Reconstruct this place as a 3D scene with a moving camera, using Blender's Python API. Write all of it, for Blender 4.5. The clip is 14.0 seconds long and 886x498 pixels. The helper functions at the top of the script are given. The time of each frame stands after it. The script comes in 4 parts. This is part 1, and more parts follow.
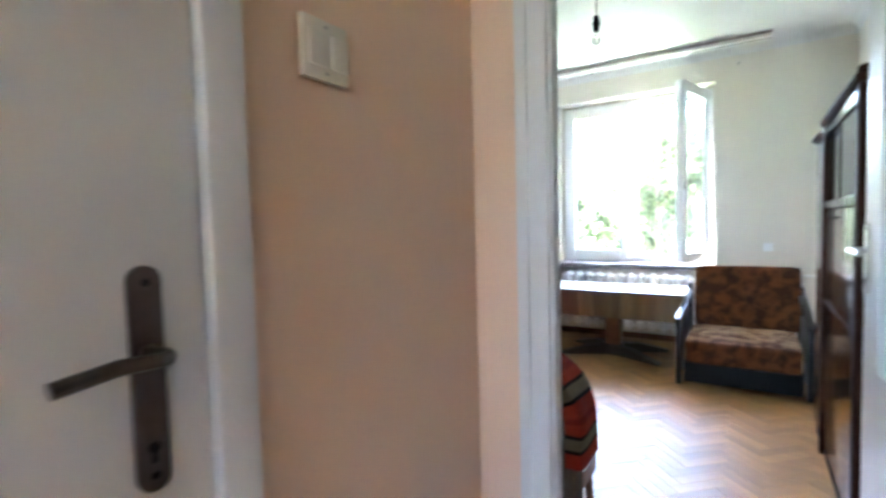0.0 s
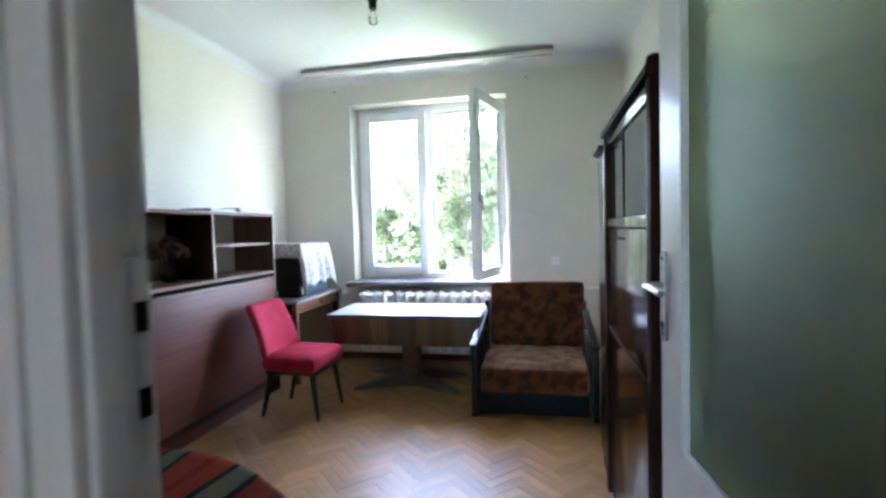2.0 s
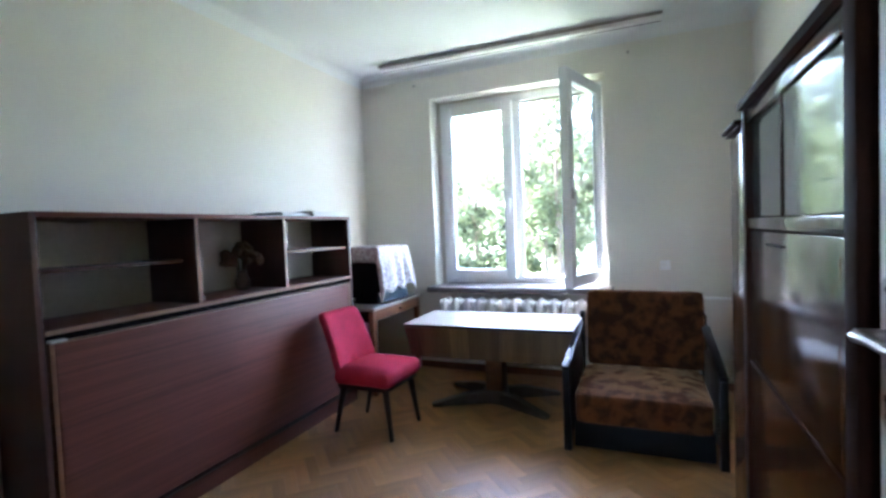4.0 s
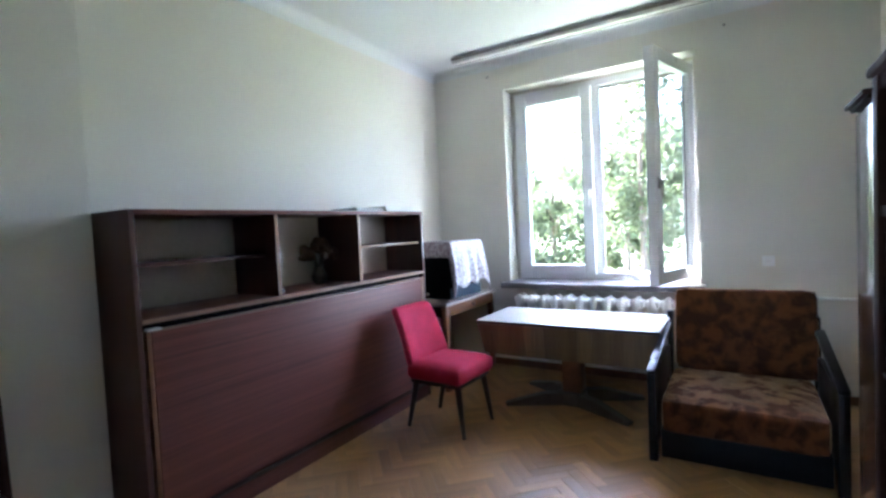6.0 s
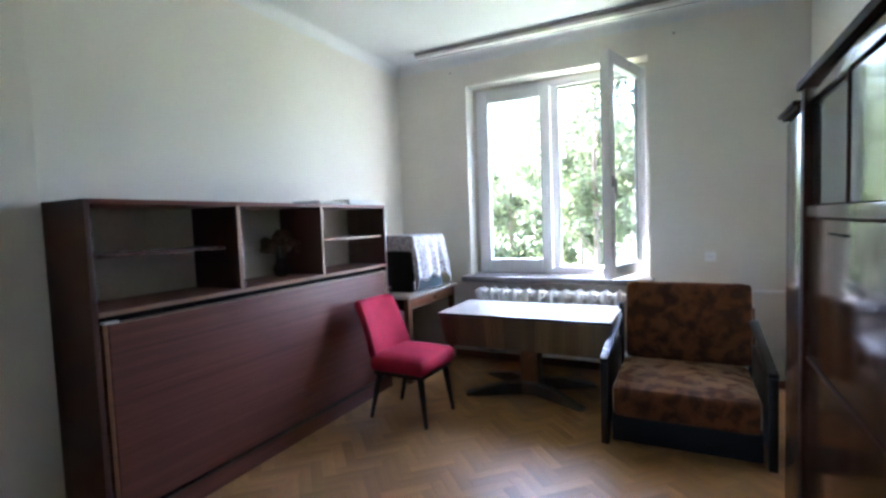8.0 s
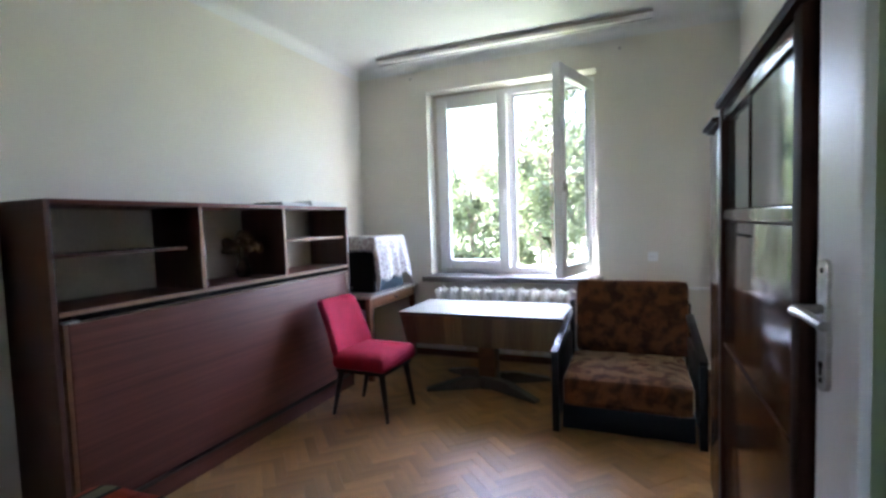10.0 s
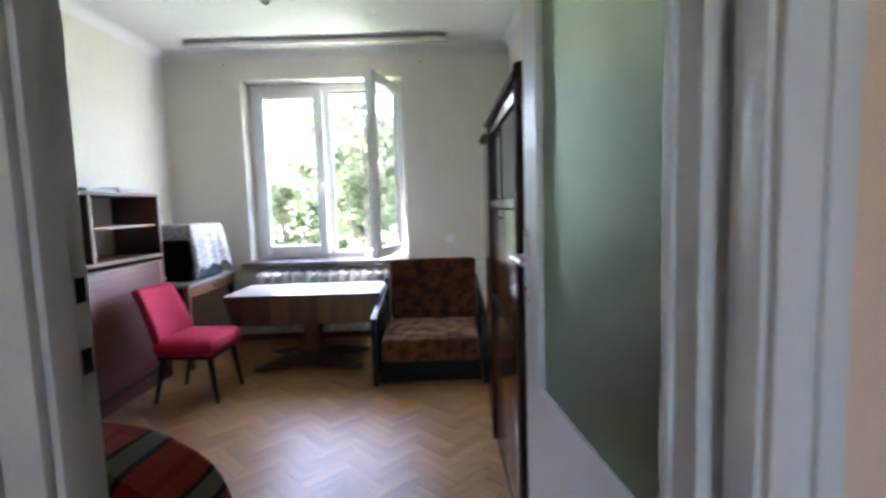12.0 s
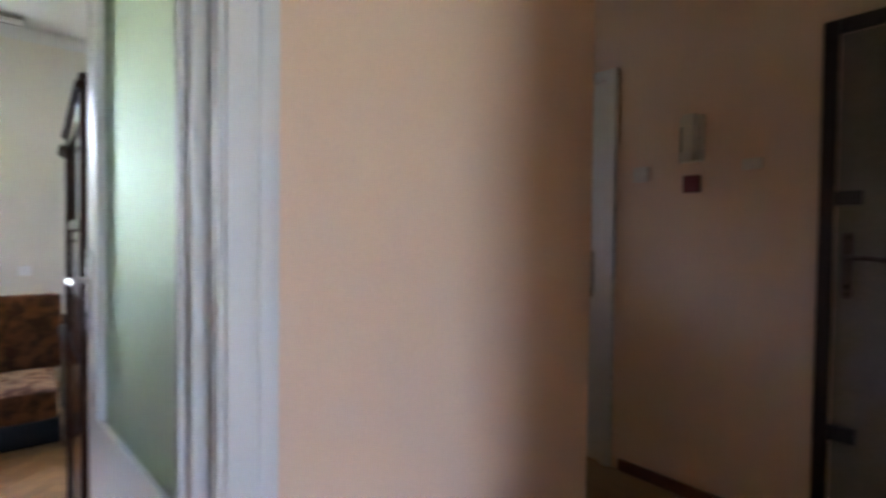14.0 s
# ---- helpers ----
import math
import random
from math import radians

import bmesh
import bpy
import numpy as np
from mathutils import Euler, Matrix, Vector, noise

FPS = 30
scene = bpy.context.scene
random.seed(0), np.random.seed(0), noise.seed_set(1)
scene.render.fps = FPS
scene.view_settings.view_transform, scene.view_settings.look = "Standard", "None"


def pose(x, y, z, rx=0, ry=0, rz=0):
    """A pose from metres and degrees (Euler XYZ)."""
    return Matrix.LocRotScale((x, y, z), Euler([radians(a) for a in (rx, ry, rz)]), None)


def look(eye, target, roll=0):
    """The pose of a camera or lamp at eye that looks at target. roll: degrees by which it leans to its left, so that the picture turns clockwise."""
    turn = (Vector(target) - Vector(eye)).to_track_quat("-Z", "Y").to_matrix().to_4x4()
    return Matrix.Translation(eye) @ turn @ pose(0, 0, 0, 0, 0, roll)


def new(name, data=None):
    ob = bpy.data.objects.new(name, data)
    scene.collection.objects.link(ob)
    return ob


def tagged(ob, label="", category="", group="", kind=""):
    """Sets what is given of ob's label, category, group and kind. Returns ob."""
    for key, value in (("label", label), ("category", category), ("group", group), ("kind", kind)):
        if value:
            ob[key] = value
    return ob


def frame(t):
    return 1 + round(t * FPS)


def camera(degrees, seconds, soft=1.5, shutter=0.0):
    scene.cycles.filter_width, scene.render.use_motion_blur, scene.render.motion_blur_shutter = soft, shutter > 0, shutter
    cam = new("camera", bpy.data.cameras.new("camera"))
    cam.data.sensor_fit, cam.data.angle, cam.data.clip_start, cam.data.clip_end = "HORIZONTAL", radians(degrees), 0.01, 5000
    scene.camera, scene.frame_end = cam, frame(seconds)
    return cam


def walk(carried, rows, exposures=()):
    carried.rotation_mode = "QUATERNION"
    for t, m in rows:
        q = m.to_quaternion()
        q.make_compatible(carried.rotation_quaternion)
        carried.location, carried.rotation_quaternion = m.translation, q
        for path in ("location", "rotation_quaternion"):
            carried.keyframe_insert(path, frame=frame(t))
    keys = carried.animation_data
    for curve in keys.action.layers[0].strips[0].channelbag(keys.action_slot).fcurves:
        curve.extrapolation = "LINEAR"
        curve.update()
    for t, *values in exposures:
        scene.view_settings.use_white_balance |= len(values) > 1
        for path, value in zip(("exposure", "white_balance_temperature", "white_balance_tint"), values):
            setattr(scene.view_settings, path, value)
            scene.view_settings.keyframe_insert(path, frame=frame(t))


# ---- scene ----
cam = camera(86.0, 14.0, 2.8, 0.5)
EXPOSURES = [(0.0, 6.55, 5400, 12), (0.6, 6.3, 5350, 11), (1.3, 6.05, 5250, 12), (2.0, 5.75, 5250, 12), (3.0, 5.52, 5200, 14), (8.0, 5.42, 5350, 16), (11.3, 5.25, 5600, 18), (12.0, 5.45, 5600, 17), (12.6, 5.62, 5600, 17), (13.3, 5.72, 5650, 18), (14.0, 5.95, 5700, 20)]
PATH = [
    (0, (2.562, -1.208, 1.227), (1.473, 0.467, 1.126), -1.4),
    (0.5, (2.568, -1.088, 1.221), (1.761, 0.74, 1.134), -1.5),
    (1, (2.551, -0.95, 1.251), (2.008, 0.973, 1.164), -1.5),
    (1.5, (2.526, -0.697, 1.263), (2.13, 1.262, 1.178), -1.2),
    (2, (2.571, -0.472, 1.271), (2.164, 1.484, 1.188), -1.5),
    (2.5, (2.611, -0.297, 1.28), (2.105, 1.636, 1.197), -2.1),
    (3, (2.6, -0.187, 1.273), (2.004, 1.721, 1.202), -1.8),
    (3.5, (2.514, -0.143, 1.279), (1.864, 1.747, 1.206), -1.6),
    (4, (2.534, -0.085, 1.299), (1.758, 1.756, 1.219), -2.3),
    (6.5, (2.514, -0.01, 1.289), (1.447, 1.68, 1.204), -2.7),
    (7, (2.513, -0.045, 1.293), (1.504, 1.678, 1.193), -2.5),
    (7.5, (2.526, -0.055, 1.303), (1.562, 1.694, 1.186), -2.4),
    (8, (2.517, -0.072, 1.291), (1.611, 1.707, 1.174), -2.1),
    (10.5, (2.583, -0.279, 1.286), (1.927, 1.606, 1.159), -2.0),
    (11, (2.58, -0.414, 1.279), (2.082, 1.518, 1.13), -2.1),
    (11.5, (2.599, -0.511, 1.283), (2.297, 1.459, 1.109), -2.1),
    (12, (2.616, -0.644, 1.281), (2.616, 1.348, 1.097), -1.7),
    (12.5, (2.631, -0.714, 1.284), (2.934, 1.256, 1.115), -1.5),
    (13, (2.654, -0.782, 1.281), (3.297, 1.107, 1.141), -1.0),
    (13.5, (2.712, -0.828, 1.293), (3.675, 0.92, 1.171), -0.4),
    (14, (2.765, -0.878, 1.247), (4.063, 0.642, 1.201), 0.7),
]
walk(cam, [(t, look(eye, target, roll)) for t, eye, target, roll in PATH], EXPOSURES)

# ---- world, sun, light ----
world = bpy.data.worlds.new("world")
scene.world = world
world.use_nodes = True
wn = world.node_tree.nodes
sky = wn.new("ShaderNodeTexSky")
sky.sky_type = "NISHITA"
sky.sun_disc = False
sky.sun_elevation = radians(56)
sky.sun_rotation = radians(286.8)
sky.air_density, sky.dust_density, sky.ozone_density = 1.0, 5.0, 1.0
wn["Background"].inputs["Strength"].default_value = 0.15
world.node_tree.links.new(sky.outputs["Color"], wn["Background"].inputs["Color"])
sun_lamp = bpy.data.lights.new("sun", "SUN")
sun_lamp.energy, sun_lamp.angle, sun_lamp.color = 4.5, radians(0.5), (1.0, 0.95, 0.87)
sun_ob = new("sun", sun_lamp)
sun_dir = Vector((-0.53, 0.16, 0.83))
sun_ob.matrix_world = look((0, 0, 30), Vector((0, 0, 30)) - sun_dir)


# ---- materials ----
def mat(name, base, rough=0.6, metal=0.0, var=0.12, scale=6.0, fine=60.0, bump=0.15, stretch=(1, 1, 1), second=None, coat=0.0, spec=0.5, bumpdist=0.002):
    """A surface with variation at two scales and a fine relief."""
    m = bpy.data.materials.new(name)
    m.use_nodes = True
    n, l = m.node_tree.nodes, m.node_tree.links
    b = n["Principled BSDF"]
    tc = n.new("ShaderNodeTexCoord")
    mp = n.new("ShaderNodeMapping")
    mp.inputs["Scale"].default_value = stretch
    l.new(tc.outputs["Object"], mp.inputs["Vector"])
    big = n.new("ShaderNodeTexNoise")
    big.inputs["Scale"].default_value, big.inputs["Detail"].default_value = scale, 4
    small = n.new("ShaderNodeTexNoise")
    small.inputs["Scale"].default_value, small.inputs["Detail"].default_value = fine, 6
    l.new(mp.outputs[0], big.inputs["Vector"])
    l.new(mp.outputs[0], small.inputs["Vector"])
    mixf = n.new("ShaderNodeMath")
    mixf.operation = "MULTIPLY_ADD"
    mixf.inputs[1].default_value = 0.45
    l.new(small.outputs["Fac"], mixf.inputs[0])
    half = n.new("ShaderNodeMath")
    half.operation = "MULTIPLY"
    half.inputs[1].default_value = 0.55
    l.new(big.outputs["Fac"], half.inputs[0])
    l.new(half.outputs[0], mixf.inputs[2])
    ramp = n.new("ShaderNodeValToRGB")
    other = second or tuple(c * (1 - 2.2 * var) for c in base)
    ramp.color_ramp.elements[0].position, ramp.color_ramp.elements[1].position = 0.32, 0.62
    ramp.color_ramp.elements[0].color = (*other, 1)
    ramp.color_ramp.elements[1].color = (*base, 1)
    l.new(mixf.outputs[0], ramp.inputs[0])
    l.new(ramp.outputs[0], b.inputs["Base Color"])
    rr = n.new("ShaderNodeMapRange")
    rr.inputs["To Min"].default_value, rr.inputs["To Max"].default_value = max(rough - 0.08, 0.02), min(rough + 0.1, 1)
    l.new(big.outputs["Fac"], rr.inputs["Value"])
    l.new(rr.outputs[0], b.inputs["Roughness"])
    b.inputs["Metallic"].default_value = metal
    b.inputs["Coat Weight"].default_value = coat
    b.inputs["Coat Roughness"].default_value = 0.08
    b.inputs["Specular IOR Level"].default_value = spec
    if bump:
        bp = n.new("ShaderNodeBump")
        bp.inputs["Strength"].default_value, bp.inputs["Distance"].default_value = bump, bumpdist
        l.new(small.outputs["Fac"], bp.inputs["Height"])
        l.new(bp.outputs[0], b.inputs["Normal"])
    return m


def per_piece(m, amount=0.5):
    """Adds a random lightness per object to a material's colour."""
    n, l = m.node_tree.nodes, m.node_tree.links
    b = n["Principled BSDF"]
    src = b.inputs["Base Color"].links[0].from_socket
    info = n.new("ShaderNodeObjectInfo")
    geo = n.new("ShaderNodeNewGeometry")
    add = n.new("ShaderNodeMath")
    add.operation = "ADD"
    l.new(info.outputs["Random"], add.inputs[0])
    l.new(geo.outputs["Random Per Island"], add.inputs[1])
    fr = n.new("ShaderNodeMath")
    fr.operation = "FRACT"
    l.new(add.outputs[0], fr.inputs[0])
    mr = n.new("ShaderNodeMapRange")
    mr.inputs["To Min"].default_value, mr.inputs["To Max"].default_value = 1 - amount, 1 + amount * 0.5
    l.new(fr.outputs[0], mr.inputs["Value"])
    hsv = n.new("ShaderNodeHueSaturation")
    l.new(mr.outputs[0], hsv.inputs["Value"])
    l.new(src, hsv.inputs["Color"])
    l.new(hsv.outputs[0], b.inputs["Base Color"])
    return m


def glass_mat(name, rough, tint, spec=0.5, ior=1.3):
    m = bpy.data.materials.new(name)
    m.use_nodes = True
    n, l = m.node_tree.nodes, m.node_tree.links
    b = n["Principled BSDF"]
    b.inputs["Base Color"].default_value = (*tint, 1)
    b.inputs["Transmission Weight"].default_value = 1.0
    b.inputs["Roughness"].default_value = rough
    b.inputs["IOR"].default_value = ior
    b.inputs["Specular IOR Level"].default_value = spec
    if rough > 0.1:
        no = n.new("ShaderNodeTexNoise")
        no.inputs["Scale"].default_value = 140
        bp = n.new("ShaderNodeBump")
        bp.inputs["Strength"].default_value, bp.inputs["Distance"].default_value = 0.25, 0.001
        l.new(no.outputs["Fac"], bp.inputs["Height"])
        l.new(bp.outputs[0], b.inputs["Normal"])
    return m


M_WALL = mat("cream_wall_paint", (0.73, 0.70, 0.625), 0.75, var=0.03, scale=1.2, fine=180, bump=0.12)
M_CEIL = mat("white_ceiling_paint", (0.72, 0.73, 0.72), 0.8, var=0.02, scale=1.0, fine=120, bump=0.1)
M_PEACH = mat("peach_hall_paint", (0.74, 0.53, 0.385), 0.55, var=0.035, scale=2.0, fine=220, bump=0.2)
M_WHITE = mat("white_gloss_paint", (0.64, 0.635, 0.62), 0.40, var=0.012, scale=5, fine=70, bump=0.08, coat=0.05)
M_PVC = mat("white_window_plastic", (0.83, 0.84, 0.85), 0.3, var=0.015, bump=0.02)
M_OAK = per_piece(mat("oak_parquet", (0.47, 0.245, 0.092), 0.40, var=0.12, scale=4, fine=30, bump=0.02, stretch=(0.35, 4, 4), spec=0.5), 0.24)
M_GROUT = mat("dark_floor_base", (0.10, 0.06, 0.03), 0.7)
M_HALLFLOOR = mat("hall_floor_boards", (0.34, 0.2, 0.09), 0.35, var=0.15, stretch=(5, 0.6, 1), coat=0.2)
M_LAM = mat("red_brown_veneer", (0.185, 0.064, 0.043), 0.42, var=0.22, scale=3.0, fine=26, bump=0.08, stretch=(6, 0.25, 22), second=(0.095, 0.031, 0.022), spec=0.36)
# upright grain; the veneer above darkened, with shade put into its colour
M_LAMV = mat("red_brown_shaded_veneer", (0.075, 0.027, 0.018), 0.38, var=0.2, scale=3.0, fine=26, bump=0.08, stretch=(8, 8, 0.4))
M_EDGE = mat("light_veneer_edge", (0.33, 0.2, 0.13), 0.4, var=0.12, stretch=(6, 0.4, 6))
M_FIBRE = mat("pale_fibreboard", (0.74, 0.71, 0.63), 0.7, var=0.07, scale=3)
M_DARK = mat("black_shadow_gap", (0.008, 0.006, 0.006), 0.8, spec=0.1)
M_LACQ = mat("dark_brown_lacquered_wood", (0.082, 0.031, 0.012), 0.13, var=0.25, scale=2.2, fine=20, bump=0.02, stretch=(6, 5, 0.5), spec=0.26, second=(0.032, 0.011, 0.005))
M_LACQD = mat("near_black_lacquered_wood", (0.026, 0.010, 0.006), 0.55, var=0.2, bump=0.03, stretch=(6, 6, 0.5), spec=0.03)
M_SATIN = mat("satin_brown_wood", (0.06, 0.026, 0.014), 0.16, var=0.2, scale=2.2, fine=20, bump=0.02, stretch=(6, 5, 0.5), spec=0.40)
M_DESKW = mat("brown_desk_wood", (0.19, 0.08, 0.03), 0.35, var=0.2, stretch=(5, 0.5, 5))
M_DESKTOP = mat("greyish_desk_top", (0.40, 0.36, 0.32), 0.35, var=0.1)
M_TABLE = per_piece(mat("walnut_table_veneer", (0.26, 0.18, 0.09), 0.4, var=0.25, scale=2.5, fine=24, bump=0.05, stretch=(5, 5, 0.2), second=(0.12, 0.078, 0.042)), 0.62)
M_TTOP = mat("pale_table_top", (0.62, 0.58, 0.51), 0.45, var=0.05, scale=3, bump=0.03, coat=0.1)
M_FOOT = mat("satin_grey_brown_wood", (0.11, 0.092, 0.075), 0.3, var=0.15, stretch=(3, 3, 3))
M_LEG = mat("black_brown_leg_wood", (0.025, 0.013, 0.010), 0.35, var=0.2, stretch=(5, 5, 0.5))
M_RED = mat("raspberry_red_upholstery", (0.55, 0.028, 0.07), 0.85, var=0.14, scale=9, fine=420, bump=0.5, spec=0.25)
M_GREYUP = mat("grey_woven_upholstery", (0.14, 0.125, 0.105), 0.9, var=0.2, scale=9, fine=300, bump=0.5, spec=0.2)
M_BLACKV = mat("black_painted_wood", (0.008, 0.007, 0.007), 0.3, var=0.15, bump=0.05, spec=0.2)
M_NAVY = mat("dark_grey_plinth_board", (0.008, 0.007, 0.007), 0.5, var=0.15, spec=0.15)
M_RAD = mat("white_radiator_enamel", (0.85, 0.85, 0.83), 0.32, var=0.04, bump=0.1)
M_SILL = mat("grey_terrazzo_sill", (0.13, 0.12, 0.115), 0.35, var=0.2, scale=30, fine=150)
M_TV = mat("black_plastic", (0.008, 0.008, 0.009), 0.5, var=0.1, spec=0.15)
M_TVBLUE = mat("dark_blue_grey_plastic", (0.05, 0.075, 0.1), 0.3, var=0.1)
M_STEEL = mat("worn_nickel", (0.42, 0.40, 0.37), 0.3, metal=1.0, var=0.15, scale=30)
M_BRASS = mat("dull_brass", (0.13, 0.11, 0.095), 0.35, metal=1.0, var=0.15)
M_BAKE = mat("black_bakelite", (0.015, 0.014, 0.014), 0.35)
M_PLATE = mat("ivory_switch_plastic", (0.66, 0.60, 0.50), 0.35, var=0.03)
M_REDPL = mat("dark_red_plastic", (0.16, 0.02, 0.02), 0.4)
M_PAPER = mat("white_paper", (0.72, 0.72, 0.7), 0.7, var=0.06)
M_RAIL = mat("pale_curtain_rail_plastic", (0.82, 0.80, 0.78), 0.45, var=0.1)
# darker rail colour that holds the shade of its front face
M_RAIL_SHADE = mat("grey_brown_rail_shade", (0.30, 0.27, 0.25), 0.5, var=0.1)
M_DRIED = mat("dried_brown_flowers", (0.17, 0.10, 0.055), 0.9, var=0.3, scale=40)
M_ENTRY = mat("grey_brown_padded_door", (0.20, 0.175, 0.15), 0.5, var=0.1)
M_LEAF = per_piece(mat("green_leaves", (0.12, 0.145, 0.07), 0.5, var=0.25, scale=1.5, fine=10, bump=0), 0.5)
nt = M_LEAF.node_tree
back = nt.nodes.new("ShaderNodeBsdfTranslucent")
blend = nt.nodes.new("ShaderNodeMixShader")
blend.inputs[0].default_value = 0.6
nt.links.new(nt.nodes["Principled BSDF"].inputs["Base Color"].links[0].from_socket, back.inputs["Color"])
nt.links.new(nt.nodes["Principled BSDF"].outputs[0], blend.inputs[1])
nt.links.new(back.outputs[0], blend.inputs[2])
nt.links.new(blend.outputs[0], nt.nodes["Material Output"].inputs["Surface"])
M_BARK = mat("grey_brown_bark", (0.12, 0.09, 0.065), 0.9, var=0.3, stretch=(3, 3, 0.6), bump=0.6)
M_GRASS = mat("lawn_grass", (0.10, 0.12, 0.05), 0.9, var=0.3, scale=0.4, fine=9, bump=0.5)
M_PLASTER = mat("grey_outdoor_plaster", (0.45, 0.42, 0.37), 0.85, var=0.1, scale=0.7)
M_CLEAR = glass_mat("clear_window_glass", 0.0, (0.95, 0.98, 0.97))
M_FROST = glass_mat("frosted_door_glass", 0.48, (0.78, 0.89, 0.67), 0.08, 1.15)
M_BULB = glass_mat("bulb_glass", 0.02, (0.97, 0.97, 0.95))
M_CABGLASS = mat("dark_cabinet_glass", (0.05, 0.08, 0.075), 0.02, var=0.1, bump=0, spec=1.0)


def floral(name, ground, blot, dark, scale, sheen=0.0):
    """Woven cloth with soft printed blotches."""
    m = bpy.data.materials.new(name)
    m.use_nodes = True
    n, l = m.node_tree.nodes, m.node_tree.links
    b = n["Principled BSDF"]
    b.inputs["Roughness"].default_value = 0.9
    b.inputs["Specular IOR Level"].default_value = 0.2
    b.inputs["Sheen Weight"].default_value, b.inputs["Sheen Roughness"].default_value = sheen, 0.32
    tc = n.new("ShaderNodeTexCoord")
    v = n.new("ShaderNodeTexVoronoi")
    v.inputs["Scale"].default_value = scale
    no = n.new("ShaderNodeTexNoise")
    no.inputs["Scale"].default_value, no.inputs["Detail"].default_value, no.inputs["Distortion"].default_value = scale * 1.3, 5, 0.35
    fine = n.new("ShaderNodeTexNoise")
    fine.inputs["Scale"].default_value = 260
    for t in (v, no, fine):
        l.new(tc.outputs["Object"], t.inputs["Vector"])
    r1 = n.new("ShaderNodeValToRGB")
    r1.color_ramp.elements[0].position, r1.color_ramp.elements[1].position = 0.40, 0.58
    r1.color_ramp.elements[0].color, r1.color_ramp.elements[1].color = (*blot, 1), (*ground, 1)
    l.new(no.outputs["Fac"], r1.inputs[0])
    r2 = n.new("ShaderNodeValToRGB")
    r2.color_ramp.elements[0].position, r2.color_ramp.elements[1].position = 0.12, 0.36
    r2.color_ramp.elements[0].color, r2.color_ramp.elements[1].color = (1, 1, 1, 1), (0, 0, 0, 1)
    l.new(v.outputs["Distance"], r2.inputs[0])
    mul = n.new("ShaderNodeMath")
    mul.operation = "MULTIPLY"
    l.new(r2.outputs[0], mul.inputs[0])
    l.new(no.outputs["Fac"], mul.inputs[1])
    gain = n.new("ShaderNodeMath")
    gain.operation, gain.use_clamp = "MULTIPLY", True
    l.new(mul.outputs[0], gain.inputs[0])
    gain.inputs[1].default_value = 1.1
    mx = n.new("ShaderNodeMix")
    mx.data_type = "RGBA"
    l.new(gain.outputs[0], mx.inputs[0])
    l.new(r1.outputs[0], mx.inputs[6])
    mx.inputs[7].default_value = (*dark, 1)
    l.new(mx.outputs[2], b.inputs["Base Color"])
    pile = n.new("ShaderNodeValToRGB")
    pile.color_ramp.elements[0].position, pile.color_ramp.elements[1].position = 0.43, 0.52
    pile.color_ramp.elements[0].color, pile.color_ramp.elements[1].color = (0.30, 0.13, 0.05, 1), (1.0, 0.70, 0.38, 1)
    l.new(no.outputs["Fac"], pile.inputs[0])
    l.new(pile.outputs[0], b.inputs["Sheen Tint"])
    bp = n.new("ShaderNodeBump")
    bp.inputs["Strength"].default_value, bp.inputs["Distance"].default_value = 0.5, 0.002
    l.new(fine.outputs["Fac"], bp.inputs["Height"])
    l.new(bp.outputs[0], b.inputs["Normal"])
    return m


M_FLORAL = floral("brown_floral_upholstery", (0.120, 0.044, 0.013), (0.045, 0.015, 0.005), (0.008, 0.004, 0.003), 10, 1.0)
M_CLOTH = floral("white_flowered_cloth", (0.66, 0.65, 0.66), (0.46, 0.41, 0.43), (0.07, 0.02, 0.03), 24)


def stripes():
    m = bpy.data.materials.new("red_striped_wool_blanket")
    m.use_nodes = True
    n, l = m.node_tree.nodes, m.node_tree.links
    b = n["Principled BSDF"]
    b.inputs["Roughness"].default_value = 0.95
    b.inputs["Specular IOR Level"].default_value = 0.15
    uv = n.new("ShaderNodeUVMap")
    sep = n.new("ShaderNodeSeparateXYZ")
    l.new(uv.outputs[0], sep.inputs[0])
    fr = n.new("ShaderNodeMath")
    fr.operation = "FRACT"
    l.new(sep.outputs["X"], fr.inputs[0])
    ramp = n.new("ShaderNodeValToRGB")
    ramp.color_ramp.interpolation = "CONSTANT"
    red, dark, grey, black = (0.27, 0.034, 0.015), (0.20, 0.020, 0.010), (0.15, 0.125, 0.08), (0.015, 0.011, 0.010)
    stops = ((0.0, red), (0.20, dark), (0.32, red), (0.54, black), (0.61, grey), (0.84, black), (0.92, red))
    for i, (p, c) in enumerate(stops):
        e = ramp.color_ramp.elements[i] if i < 2 else ramp.color_ramp.elements.new(p)
        e.position, e.color = p, (*c, 1)
    l.new(fr.outputs[0], ramp.inputs[0])
    no = n.new("ShaderNodeTexNoise")
    no.inputs["Scale"].default_value = 180
    tc = n.new("ShaderNodeTexCoord")
    l.new(tc.outputs["Object"], no.inputs["Vector"])
    hsv = n.new("ShaderNodeHueSaturation")
    mr = n.new("ShaderNodeMapRange")
    mr.inputs["To Min"].default_value, mr.inputs["To Max"].default_value = 0.7, 1.3
    l.new(no.outputs["Fac"], mr.inputs["Value"])
    l.new(mr.outputs[0], hsv.inputs["Value"])
    l.new(ramp.outputs[0], hsv.inputs["Color"])
    l.new(hsv.outputs[0], b.inputs["Base Color"])
    bp = n.new("ShaderNodeBump")
    bp.inputs["Strength"].default_value, bp.inputs["Distance"].default_value = 0.7, 0.003
    l.new(no.outputs["Fac"], bp.inputs["Height"])
    l.new(bp.outputs[0], b.inputs["Normal"])
    return m


M_BLANKET = stripes()


